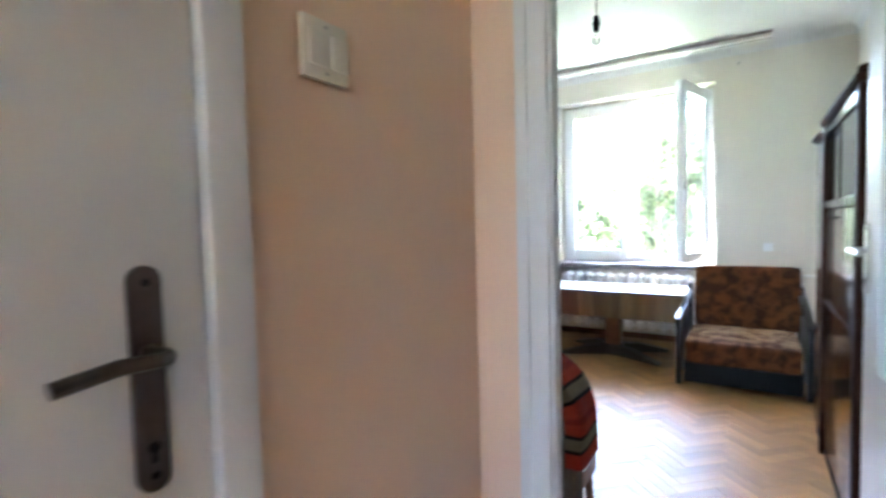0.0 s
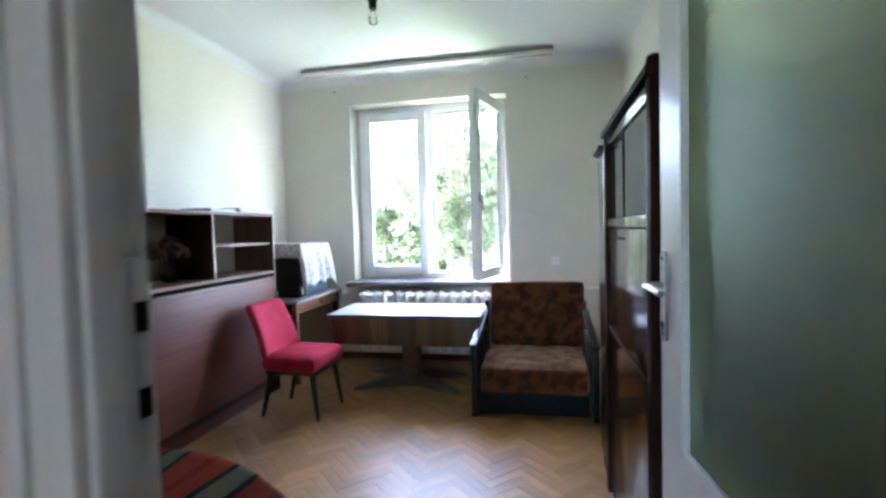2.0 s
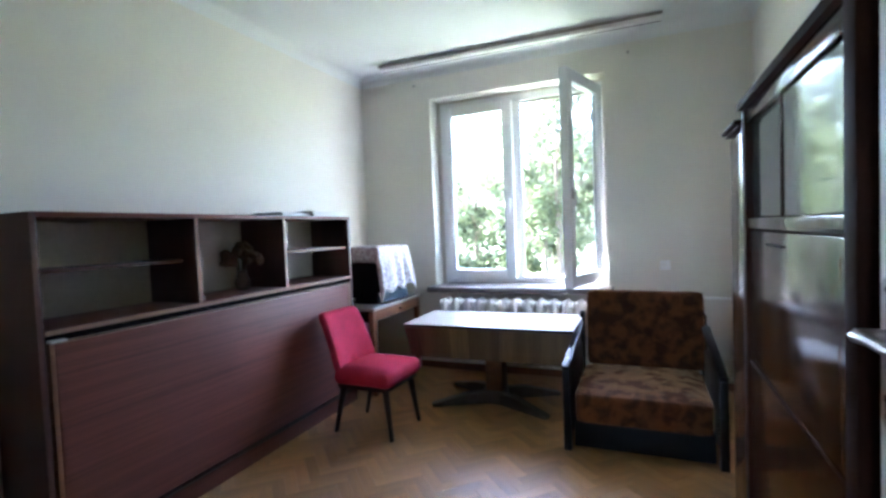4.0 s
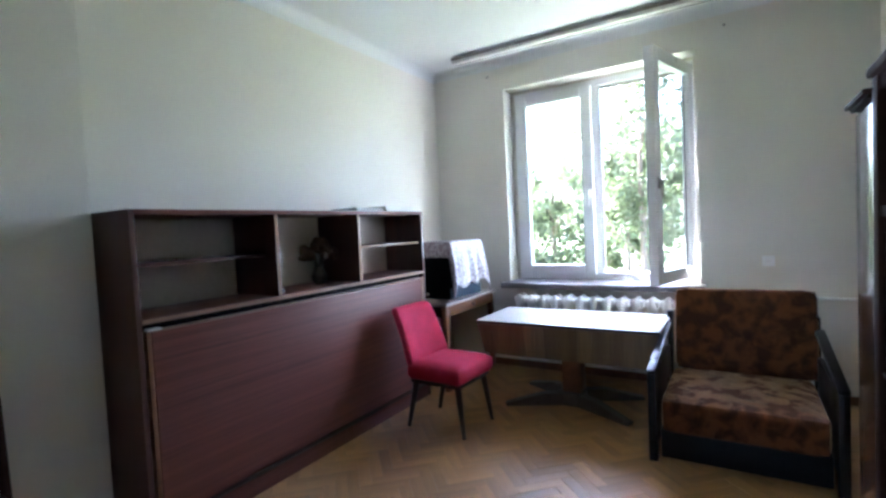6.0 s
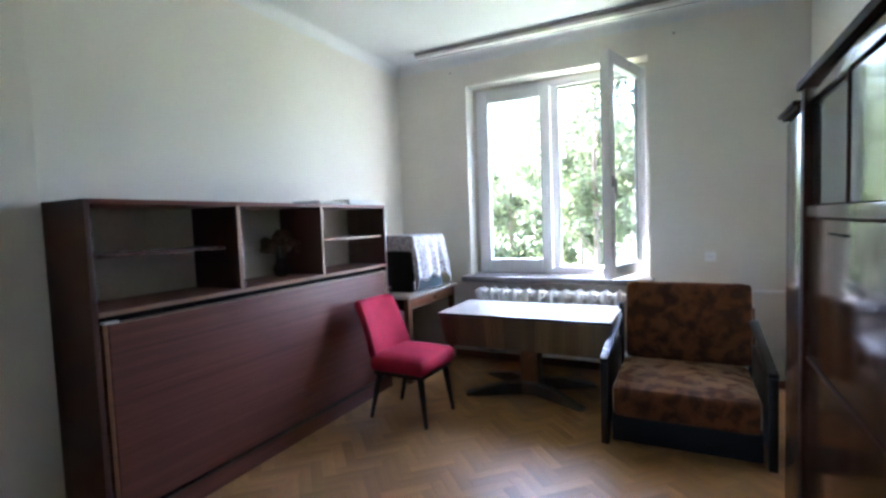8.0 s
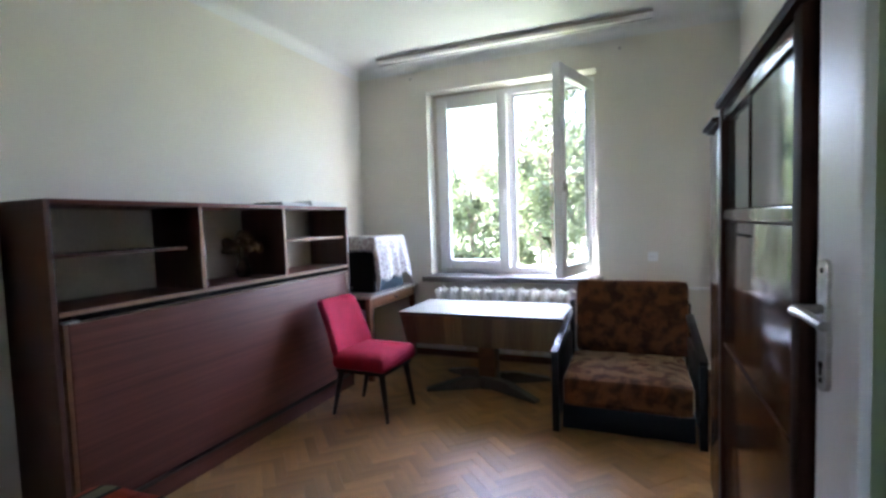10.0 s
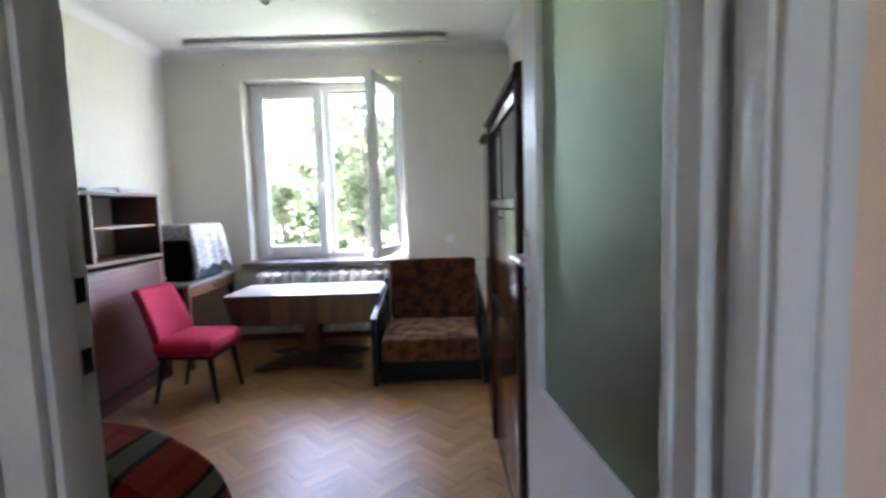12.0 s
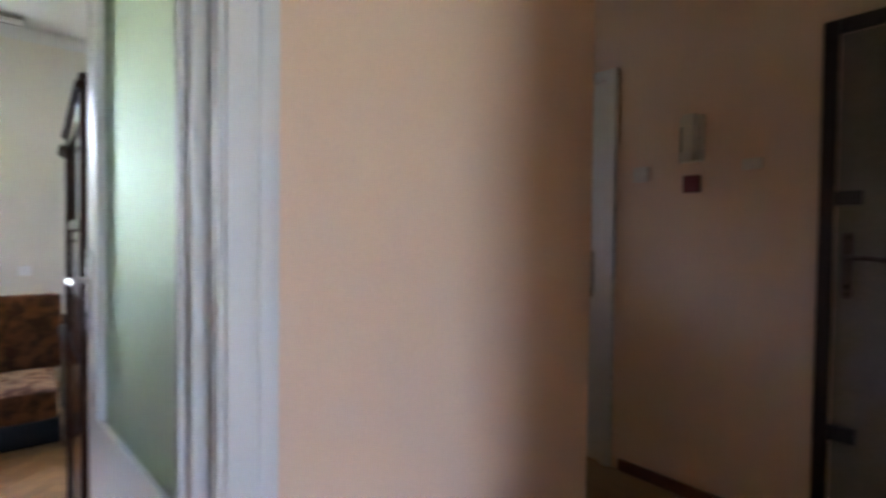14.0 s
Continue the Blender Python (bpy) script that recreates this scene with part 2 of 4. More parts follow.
# ---- mesh helpers ----
def box(x0, x1, y0, y1, z0, z1, bevel=0.0, seg=2, bm=None):
    own = bmesh.new()
    bmesh.ops.create_cube(own, size=1)
    for v in own.verts:
        v.co = Vector(((x0 + x1) / 2 + v.co.x * (x1 - x0), (y0 + y1) / 2 + v.co.y * (y1 - y0), (z0 + z1) / 2 + v.co.z * (z1 - z0)))
    if bevel:
        bmesh.ops.bevel(own, geom=own.edges[:], offset=bevel, segments=seg, affect="EDGES", profile=0.6)
    if bm is None:
        return own
    join(bm, own)
    return bm


def join(bm, other, m=None):
    me = bpy.data.meshes.new("tmp")
    if m is not None:
        bmesh.ops.transform(other, matrix=m, verts=other.verts[:])
    other.to_mesh(me)
    other.free()
    bm.from_mesh(me)
    bpy.data.meshes.remove(me)
    return bm


def cyl(p0, p1, r0, r1=None, seg=14, bm=None):
    """A round bar from p0 to p1, tapered from r0 to r1."""
    r1 = r0 if r1 is None else r1
    own = bmesh.new()
    a, b = Vector(p0), Vector(p1)
    bmesh.ops.create_cone(own, cap_ends=True, segments=seg, radius1=r0, radius2=r1, depth=(b - a).length)
    m = Matrix.Translation((a + b) / 2) @ (b - a).to_track_quat("Z", "Y").to_matrix().to_4x4()
    bmesh.ops.transform(own, matrix=m, verts=own.verts[:])
    if bm is None:
        return own
    return join(bm, own)


def tube(points, r, seg=14):
    """A bar bent along points."""
    bm = bmesh.new()
    pts = [Vector(p) for p in points]
    rings = []
    up = None
    for i, p in enumerate(pts):
        d = (pts[min(i + 1, len(pts) - 1)] - pts[max(i - 1, 0)]).normalized()
        if up is None:
            up = d.orthogonal().normalized()
        up = (up - d * up.dot(d)).normalized()
        side = d.cross(up)
        rings.append([bm.verts.new(p + r * (math.cos(a) * up + math.sin(a) * side)) for a in [2 * math.pi * k / seg for k in range(seg)]])
    for a, b in zip(rings, rings[1:]):
        for k in range(seg):
            bm.faces.new((a[k], a[(k + 1) % seg], b[(k + 1) % seg], b[k]))
    bm.faces.new(rings[0][::-1])
    bm.faces.new(rings[-1])
    return bm


def lathe(profile, seg=20):
    """A turned body from (radius, height) pairs."""
    bm = bmesh.new()
    rings = [[bm.verts.new((r * math.cos(2 * math.pi * k / seg), r * math.sin(2 * math.pi * k / seg), z)) for k in range(seg)] for r, z in profile]
    for a, b in zip(rings, rings[1:]):
        for k in range(seg):
            bm.faces.new((a[k], a[(k + 1) % seg], b[(k + 1) % seg], b[k]))
    bm.faces.new(rings[0][::-1])
    bm.faces.new(rings[-1])
    return bm


def prism(poly, z0, z1):
    """A polygon of (x, y) raised from z0 to z1."""
    bm = bmesh.new()
    lo = [bm.verts.new((x, y, z0)) for x, y in poly]
    hi = [bm.verts.new((x, y, z1)) for x, y in poly]
    bm.faces.new(lo[::-1])
    bm.faces.new(hi)
    for i in range(len(poly)):
        j = (i + 1) % len(poly)
        bm.faces.new((lo[i], lo[j], hi[j], hi[i]))
    return bm


def place(bm, m):
    bmesh.ops.transform(bm, matrix=m, verts=bm.verts[:])
    return bm


def mesh_of(name, bm, material, smooth=True):
    bmesh.ops.recalc_face_normals(bm, faces=bm.faces[:])
    me = bpy.data.meshes.new(name)
    bm.to_mesh(me)
    bm.free()
    me.materials.append(material)
    if smooth:
        me.shade_smooth()
        me.set_sharp_from_angle(angle=radians(27))
    return me


def part(name, bm, material, parent, label="", smooth=True):
    ob = new(name, mesh_of(name, bm, material, smooth))
    ob.parent = parent
    return tagged(ob, label)


def thing(name, m, label, category, group="", kind=""):
    ob = new(name)
    ob.empty_display_size = 0.1
    ob.matrix_basis = m
    return tagged(ob, label, category, group, kind)


def single(name, bm, material, m, label, category, group="", kind=""):
    ob = new(name, mesh_of(name, bm, material))
    ob.matrix_basis = m
    return tagged(ob, label, category, group, kind)


def structure(name, bm, material, label, category=""):
    return tagged(new(name, mesh_of(name, bm, material, False)), label, category or name.split("_")[0], "", "structure")


AT0 = pose(0, 0, 0)

# ---- the setting ----
RX, RY, H = 3.29, 4.0, 2.80          # the room's right wall, window wall, ceiling
D0, D1, DH = 2.153, 2.985, 2.08       # the doorway in the wall between room and hall
WY0, WY1 = -0.115, -0.035               # that wall's two faces
HX0, HX1, HS = 1.955, 5.17, -1.40    # the hall's left, far and back walls
WX0, WX1, WZ0, WZ1 = 0.735, 2.272, 0.785, 2.513

w = box(-0.15, WX0, RY, RY + 0.42, -0.25, H + 0.2)
box(WX1, RX + 0.15, RY, RY + 0.42, -0.25, H + 0.2, bm=w)
box(WX0, WX1, RY, RY + 0.42, -0.25, WZ0 - 0.03, bm=w)
box(WX0, WX1, RY, RY + 0.42, WZ1, H + 0.2, bm=w)
structure("wall_north", w, M_WALL, "cream painted plaster wall with a window opening", "wall")
structure("wall_west", box(-0.15, 0, WY1, RY, -0.25, H + 0.2), M_WALL, "cream painted plaster wall behind the wall bed", "wall")
structure("wall_east", box(RX, RX + 0.12, WY1, RY, -0.25, H + 0.2), M_WALL, "cream painted plaster wall behind the wardrobes", "wall")
structure("chimney_breast", box(0, 0.18, WY1, 0.925, 0, H, 0.006), M_WALL, "cream painted projecting chimney breast", "wall")
w = box(-0.15, D0 - 0.03, -0.075, WY1, -0.25, H + 0.2)
box(D1 + 0.03, RX + 0.12, -0.075, WY1, -0.25, H + 0.2, bm=w)
box(D0 - 0.03, D1 + 0.03, -0.075, WY1, DH + 0.03, H + 0.2, bm=w)
structure("wall_south", w, M_WALL, "cream painted partition wall with the room's doorway", "wall")
w = box(-0.15, D0 - 0.03, WY0, -0.075, -0.25, H + 0.2)
box(D1 + 0.03, 3.975, WY0, -0.075, -0.25, H + 0.2, 0.0, bm=w)
box(D0 - 0.03, D1 + 0.03, WY0, -0.075, DH + 0.03, H + 0.2, bm=w)
structure("wall_hall_north", w, M_PEACH, "peach painted hall wall beside the doorway", "wall")
structure("wall_hall_return", box(3.845, 3.975, WY1, 1.8, -0.25, H + 0.2), M_PEACH, "peach painted wall of the hall's recess", "wall")
# unseen end wall; its opening is added to let daylight into the recess
w = box(3.845, 4.35, 1.8, 1.92, -0.25, H + 0.3)
box(4.80, HX1 + 0.12, 1.8, 1.92, -0.25, H + 0.3, bm=w)
box(4.35, 4.80, 1.8, 1.92, -0.25, 1.62, bm=w)
box(4.35, 4.80, 1.8, 1.92, 1.95, H + 0.3, bm=w)
structure("wall_hall_end", w, M_PEACH, "peach painted end wall of the recess with an unseen opening added for light", "wall")
structure("wall_hall_east", box(HX1, HX1 + 0.12, HS, 1.8, -0.25, H + 0.2), M_PEACH, "peach painted hall wall with the entrance", "wall")
structure("wall_hall_west", box(HX0 - 0.12, HX0, -4.55, WY0, -0.25, H + 0.2), M_PEACH, "peach painted hall wall with a white door", "wall")
# block added out of view to keep window light off the left casing
structure("wall_hall_pier", box(HX0, 2.27, -3.0, -2.86, -0.25, H), M_PEACH, "unseen peach block added to shade the left door casing", "wall")
# the hall runs back unseen past a block added to cast its shadow edge
structure("wall_hall_closet", box(3.22, HX1, -4.4, HS, -0.25, H + 0.2, 0.0), M_PEACH, "unseen peach block added to cast the hall wall's shadow edge", "wall")
# window opening at the hall's unseen back end, added as its daylight source
w = box(HX0, 1.98, -4.55, -4.4, -0.25, H + 0.2)
box(2.7, 3.22, -4.55, -4.4, -0.25, H + 0.2, bm=w)
box(1.98, 2.7, -4.55, -4.4, -0.25, 0.45, bm=w)
box(1.98, 2.7, -4.55, -4.4, 2.7, H + 0.2, bm=w)
structure("wall_hall_south", w, M_WALL, "unseen plain wall with a window opening added to light the hall", "wall")
structure("floor_hall", box(HX0 - 0.12, HX1 + 0.12, -4.55, WY1, -0.25, 0.0), M_HALLFLOOR, "brown wooden hall floor", "floor")
structure("floor_recess", box(3.975, HX1, WY1, 1.8, -0.25, 0.0), M_HALLFLOOR, "brown wooden floor of the hall's recess", "floor")
structure("ceiling_hall", box(HX0 - 0.12, HX1 + 0.12, -4.55, -0.075, H, H + 0.2), M_CEIL, "white hall ceiling", "ceiling")
structure("ceiling_recess", box(3.845, HX1 + 0.12, -0.075, 1.92, H + 0.2, H + 0.3), M_CEIL, "white ceiling of the hall's recess", "ceiling")
structure("ceiling", box(0, RX, WY1, RY, H, H + 0.2), M_CEIL, "white painted ceiling", "ceiling")
FLOOR = structure("floor", box(0, RX, WY1, RY, -0.25, -0.006), M_GROUT, "oiled oak herringbone parquet floor", "floor")


def coving():
    """A soft hollow moulding round the ceiling."""
    bm = bmesh.new()
    r = 0.085
    prof = [(0, -r)] + [(r - r * math.cos(a), -r + r * math.sin(a)) for a in [math.pi / 2 * k / 6 for k in range(7)]][1:] + [(0, 0)]
    loops = []
    corners = ((0, RY, 1, -1), (RX, RY, -1, -1), (RX, WY1, -1, 1), (0, WY1, 1, 1))
    for x, y, sx, sy in corners:
        loops.append([bm.verts.new((x + sx * (d + 0.001), y + sy * (d + 0.001), H - 0.001 + z)) for d, z in prof])
    for i in range(4):
        a, b = loops[i], loops[(i + 1) % 4]
        for k in range(len(prof)):
            j = (k + 1) % len(prof)
            bm.faces.new((a[k], a[j], b[j], b[k]))
    return bm


tagged(new("trim_coving", mesh_of("trim_coving", coving(), M_CEIL)), "white plaster coving round the ceiling", "trim", "", "structure")


def skirting(name, x0, x1, y0, y1, material=M_LEG, h=0.06):
    return structure(name, box(x0, x1, y0, y1, 0.0, h, 0.004), material, "narrow brown wooden skirting board", "baseboard")


skirting("baseboard_north", 0.0, RX, RY - 0.018, RY, M_DESKW)
skirting("baseboard_hall_east", HX1 - 0.018, HX1, -0.36, 0.44, M_DESKW)
skirting("baseboard_hall_north", D1 + 0.09, 3.975, WY0 - 0.018, WY0, M_LEG)

# ---- outside ----
g = bmesh.new()
bmesh.ops.create_circle(g, cap_ends=True, segments=48, radius=1500)
tagged(single("ground", g, M_GRASS, pose(0, 0, -5.0), "sunlit green lawn below the window", "ground"), kind="structure")
structure("wall_outer", box(-0.15, HX1 + 0.12, -4.55, RY + 0.42, -5.2, -0.25), M_PLASTER, "grey plastered lower storeys of the building", "wall")
structure("roof_slab", box(-0.3, HX1 + 0.3, -4.7, RY + 0.5, H + 0.3, H + 0.6), M_PLASTER, "plain slab over the flat", "roof")


def tree(x, y, height, rad, count, seed, leaf=0.10):
    rng = np.random.default_rng(seed)
    t = thing("tree", pose(x, y, -5.0), "leafy deciduous tree outside the window", "tree", "trees outside")
    bm = tube([(0, 0, 0), (0.06, 0.03, height * 0.3), (-0.05, 0.08, height * 0.6), (0.05, 0, height * 0.92)], 0.12, 9)
    for v in bm.verts:
        f = 1 - 0.75 * v.co.z / height
        v.co.x *= f * 1.3
        v.co.y *= f * 1.3
    for k in range(11):
        a, z = rng.uniform(0, 6.28), height * rng.uniform(0.35, 0.85)
        d = Vector((math.cos(a), math.sin(a), 0.55)) * rad * rng.uniform(0.5, 0.85)
        p = Vector((0, 0, z))
        join(bm, tube([p, p + d * 0.5 + Vector((0, 0, 0.12)), p + d], 0.028, 6))
    part("trunk", bm, M_BARK, t)
    clumps = 40
    cc = []
    for k in range(clumps):
        d = rng.normal(size=3)
        d /= np.linalg.norm(d)
        s = rad * rng.uniform(0.35, 1.0)
        cc.append((d[0] * s, d[1] * s, height * 0.68 + d[2] * s * 1.25, rad * rng.uniform(0.13, 0.3)))
    cc = np.array(cc)
    pick = rng.integers(0, clumps, count)
    c = cc[pick, :3] + rng.normal(size=(count, 3)) * cc[pick, 3:4] * 0.5
    u = rng.normal(size=(count, 3))
    u /= np.linalg.norm(u, axis=1, keepdims=True)
    v = np.cross(u, rng.normal(size=(count, 3)))
    v /= np.linalg.norm(v, axis=1, keepdims=True)
    s = rng.uniform(0.6, 1.3, (count, 1)) * leaf
    verts = np.stack([c - u * s, c + v * s * 0.62, c + u * s, c - v * s * 0.62], 1).reshape(-1, 3)
    me = bpy.data.meshes.new("crown")
    me.from_pydata(verts.tolist(), [], [(4 * i, 4 * i + 1, 4 * i + 2, 4 * i + 3) for i in range(count)])
    me.materials.append(M_LEAF)
    ob = new("crown", me)
    ob.parent = t
    return tagged(ob, kind="stuff")


tree(-3.6, 18.0, 8.6, 2.5, 9000, 11)
tree(-0.2, 17.0, 12.4, 3.1, 9500, 12)
tree(-2.6, 27.0, 13.6, 3.4, 7000, 19, 0.15)
tree(-8.5, 24.0, 9.0, 3.2, 7000, 15, 0.16)
tree(3.8, 21.0, 11.5, 3.0, 6000, 14, 0.16)
tree(-2.4, 30.0, 8.6, 3.6, 8000, 16, 0.2)
tree(-13.0, 34.0, 9.5, 4.0, 8000, 17, 0.2)


# ---- window, sill, radiator, rail ----
def window():
    t = tagged(thing("window_1", pose(0, 4.17, 0), "white plastic two-sash window with one sash open inward", "window"), kind="structure")
    x0, x1, z0, z1, m = WX0 + 0.03, WX1 - 0.03, WZ0 + 0.003, WZ1 - 0.02, 1.492
    fr = bmesh.new()
    for a in ((x0, x0 + 0.055, z0, z1), (x1 - 0.055, x1, z0, z1), (x0 + 0.055, x1 - 0.055, z0, z0 + 0.06), (x0 + 0.055, x1 - 0.055, z1 - 0.055, z1), (m - 0.04, m + 0.04, z0 + 0.06, z1 - 0.055)):
        box(a[0], a[1], 0.0, 0.07, a[2], a[3], 0.006, bm=fr)
    part("window_frame", fr, M_PVC, t)

    def sash(name, sw, sh, origin, turn):
        bm = bmesh.new()
        e = 0.09
        for a in ((0, e, 0, sh), (sw - e, sw, 0, sh), (e, sw - e, 0, e), (e, sw - e, sh - e, sh)):
            box(a[0], a[1], -0.03, 0.035, a[2], a[3], 0.008, bm=bm)
        ob = part(name, bm, M_PVC, t)
        ob.matrix_basis = origin @ pose(0, 0, 0, 0, 0, turn)
        gl = part("pane", box(e - 0.012, sw - e + 0.012, -0.004, 0.008, e - 0.012, sh - e + 0.012), M_CLEAR, ob, "clear glass pane")
        gl.visible_shadow = False
        seal = bmesh.new()
        for a in ((e - 0.001, e + 0.005, e, sh - e), (sw - e - 0.005, sw - e + 0.001, e, sh - e)):
            box(a[0], a[1], -0.012, -0.005, a[2], a[3], bm=seal)
        part("seal", seal, M_DARK, ob)
        return ob

    h = z1 - z0 - 0.085
    a = sash("fixed_sash", m - 0.02 - (x0 + 0.035), h, pose(x0 + 0.035, -0.012, z0 + 0.04), 0)
    b = sash("open_sash", x1 - 0.035 - (m + 0.02), h, pose(x1 - 0.035, -0.02, z0 + 0.04), 180 + 74.5)
    for ob, sw, side in ((a, m - 0.02 - (x0 + 0.035), -1), (b, x1 - 0.035 - (m + 0.02), 1)):
        hd = box(sw - 0.055, sw - 0.025, side * 0.038 - 0.012, side * 0.038 + 0.006, 0.66, 0.74, 0.004)
        box(sw - 0.049, sw - 0.031, side * 0.06 - 0.008, side * 0.06 + 0.008, 0.60, 0.72, 0.005, bm=hd)
        box(sw - 0.046, sw - 0.034, side * 0.05 - 0.015, side * 0.05 + 0.008, 0.69, 0.71, 0.002, bm=hd)
        part("window_handle", hd, M_PVC if side < 0 else M_STEEL, ob, "lever window handle")
    st = box(m + 0.03, x1 - 0.06, 0.02, 0.045, z1 - 0.085, z1 - 0.06, 0.003)
    part("fitting", st, M_STEEL, t, "metal tilt fitting in the frame head")
    k = box(m + 0.042, m + 0.052, 0.002, 0.03, z0 + 0.08, z1 - 0.08, 0.002)
    part("lock_strip", k, M_STEEL, t)


window()
structure("window_sill", box(0.70, 2.31, 3.845, 4.17, 0.735, WZ0 - 0.002, 0.008), M_SILL, "grey stone window sill over the radiator", "sill")
fl = box(WX0, WX0 + 0.0295, 4.175, 4.41, WZ0 - 0.03, WZ1)
box(WX1 - 0.0295, WX1, 4.175, 4.41, WZ0 - 0.03, WZ1, bm=fl)
box(WX0 + 0.0295, WX1 - 0.0295, 4.175, 4.41, WZ1 - 0.0195, WZ1, bm=fl)
structure("trim_reveal", fl, M_WALL, "cream plaster return round the window frame", "trim")
structure("reveal_paint", box(WX0 + 0.001, WX1 - 0.001, 4.245, 4.42, WZ0 - 0.03, WZ0 + 0.0), M_SILL, "outer stone window ledge", "sill")


def radiator():
    n, pitch, x0 = 12, 0.1045, 0.865
    t = thing("radiator", pose(x0, 3.80, 0.145), "white cast-iron column radiator under the window sill", "radiator")
    for i in range(n):
        bm = bmesh.new()
        for y in (-0.05, 0.05):
            own = lathe([(0.012, 0.0), (0.029, 0.02), (0.029, 0.51), (0.022, 0.54), (0.010, 0.556)], 16)
            join(bm, own, pose(i * pitch + pitch / 2, y, 0) @ Matrix.Diagonal((1.05, 1.0, 1, 1)))
        for z in (0.04, 0.505):
            cyl((i * pitch, 0, z), ((i + 1) * pitch, 0, z), 0.019, seg=10, bm=bm)
            box(i * pitch + 0.002, i * pitch + pitch - 0.002, -0.062, 0.062, z - 0.022, z + 0.030, 0.018, 4, bm=bm)
        box(i * pitch + 0.03, i * pitch + pitch - 0.03, -0.022, 0.022, 0.05, 0.5, 0.006, bm=bm)
        part("section", bm, M_RAD, t)
    for i in (1, n - 2):
        part("bracket", box(i * pitch - 0.012, i * pitch + 0.012, 0.01, 0.2, 0.025, 0.05, 0.004), M_RAD, t)
    part("pipe", tube([(n * pitch - 0.01, 0, 0.505), (n * pitch + 0.06, 0, 0.505), (n * pitch + 0.09, 0.0, 0.53), (n * pitch + 0.09, 0.16, 0.555), (n * pitch + 0.14, 0.17, 0.56), (2.40, 0.17, 0.56)], 0.011), M_RAD, t)


radiator()


def rail():
    t = thing("curtain_rail", pose(0.388, 3.745, H), "grey plastic ceiling curtain rail without curtains", "curtain rail")
    L = 2.305
    part("board", box(0, L, -0.045, 0.045, -0.060, -0.010, 0.004), M_RAIL, t)
    # shade on the rail's front, drawn as a thin dark strip
    part("front_shade_strip", box(-0.002, L + 0.002, -0.0495, -0.0455, -0.034, -0.012, 0.001), M_RAIL_SHADE, t, "dark strip for the shade on the rail's front face")
    gr = bmesh.new()
    box(0.004, L - 0.004, 0.008, 0.013, -0.063, -0.0595, bm=gr)
    part("groove", gr, M_DARK, t)
    for x in (0.12, 0.80, 1.50, 2.18):
        part("spacer", box(x - 0.02, x + 0.02, -0.02, 0.02, -0.011, 0.0, 0.002), M_RAIL, t)


rail()


def bulb():
    t = thing("pendant_bulb", pose(1.707, 2.0, H), "bare bulb in a black holder on a cord", "lamp")
    part("cord", cyl((0, 0, 0), (0, 0, -0.25), 0.0035, seg=8), M_BAKE, t)
    part("ceiling_rose", place(lathe([(0.03, 0), (0.028, -0.02), (0.008, -0.035)], 14), AT0), M_PLATE, t)
    part("holder", lathe([(0.006, -0.235), (0.018, -0.25), (0.02, -0.28), (0.026, -0.285), (0.026, -0.30), (0.021, -0.305), (0.021, -0.34), (0.006, -0.341)], 16), M_BAKE, t)
    prof = [(0.012, -0.335), (0.014, -0.355)] + [(0.030 * math.sin(a) + 0.001, -0.395 - 0.030 * math.cos(math.pi - a) * -1) for a in (0.6, 1.0, 1.5, 2.0, 2.5, 3.0)]
    part("bulb", lathe(prof, 18), M_BULB, t, "clear glass light bulb")


bulb()


def outlet(name, m, label, holes=True, w=0.075, h=0.075):
    t = thing(name, m, label, "switch" if "switch" in name else "socket")
    face = M_PVC if holes else M_PLATE
    part("plate", box(-w / 2, w / 2, -0.012, 0, -h / 2, h / 2, 0.004), face, t)
    if holes:
        part("insert", place(lathe([(0.02, 0), (0.022, 0.006), (0.017, 0.007), (0.016, 0.004)], 18), pose(0, -0.011, 0, 90)), face, t)
        hb = bmesh.new()
        for x in (-0.0095, 0.0095):
            cyl((x, -0.0125, 0), (x, -0.02, 0), 0.0025, seg=8, bm=hb)
        part("hole", hb, M_DARK, t)
    else:
        for x in (-w / 4, w / 4):
            part("rocker", box(x - w / 4 + 0.012, x + w / 4 - 0.001, -0.0155, -0.011, -h / 2 + 0.022, h / 2 - 0.022, 0.002), M_PLATE, t)
        for z in (-h / 2 + 0.012, h / 2 - 0.012):
            part("screw", cyl((0, -0.0115, z), (0, -0.0135, z), 0.003, seg=10), M_STEEL, t)
    return t


outlet("wall_socket", pose(2.69, RY, 0.955), "white plastic wall socket above the armchair")


def hook(x, z):
    t = thing("wall_hook", pose(x, RY, z), "small metal hook high on the window wall", "hook", "hooks beside the window")
    part("shank", tube([(0, 0, 0), (0, -0.02, 0), (0, -0.028, -0.006), (0, -0.028, -0.016), (0, -0.02, -0.022)], 0.003, 8), M_STEEL, t)
    part("rosette", cyl((0, 0, 0), (0, -0.004, 0), 0.011, 0.008, 14), M_STEEL, t)


hook(0.585, 2.66)
hook(2.455, 2.64)


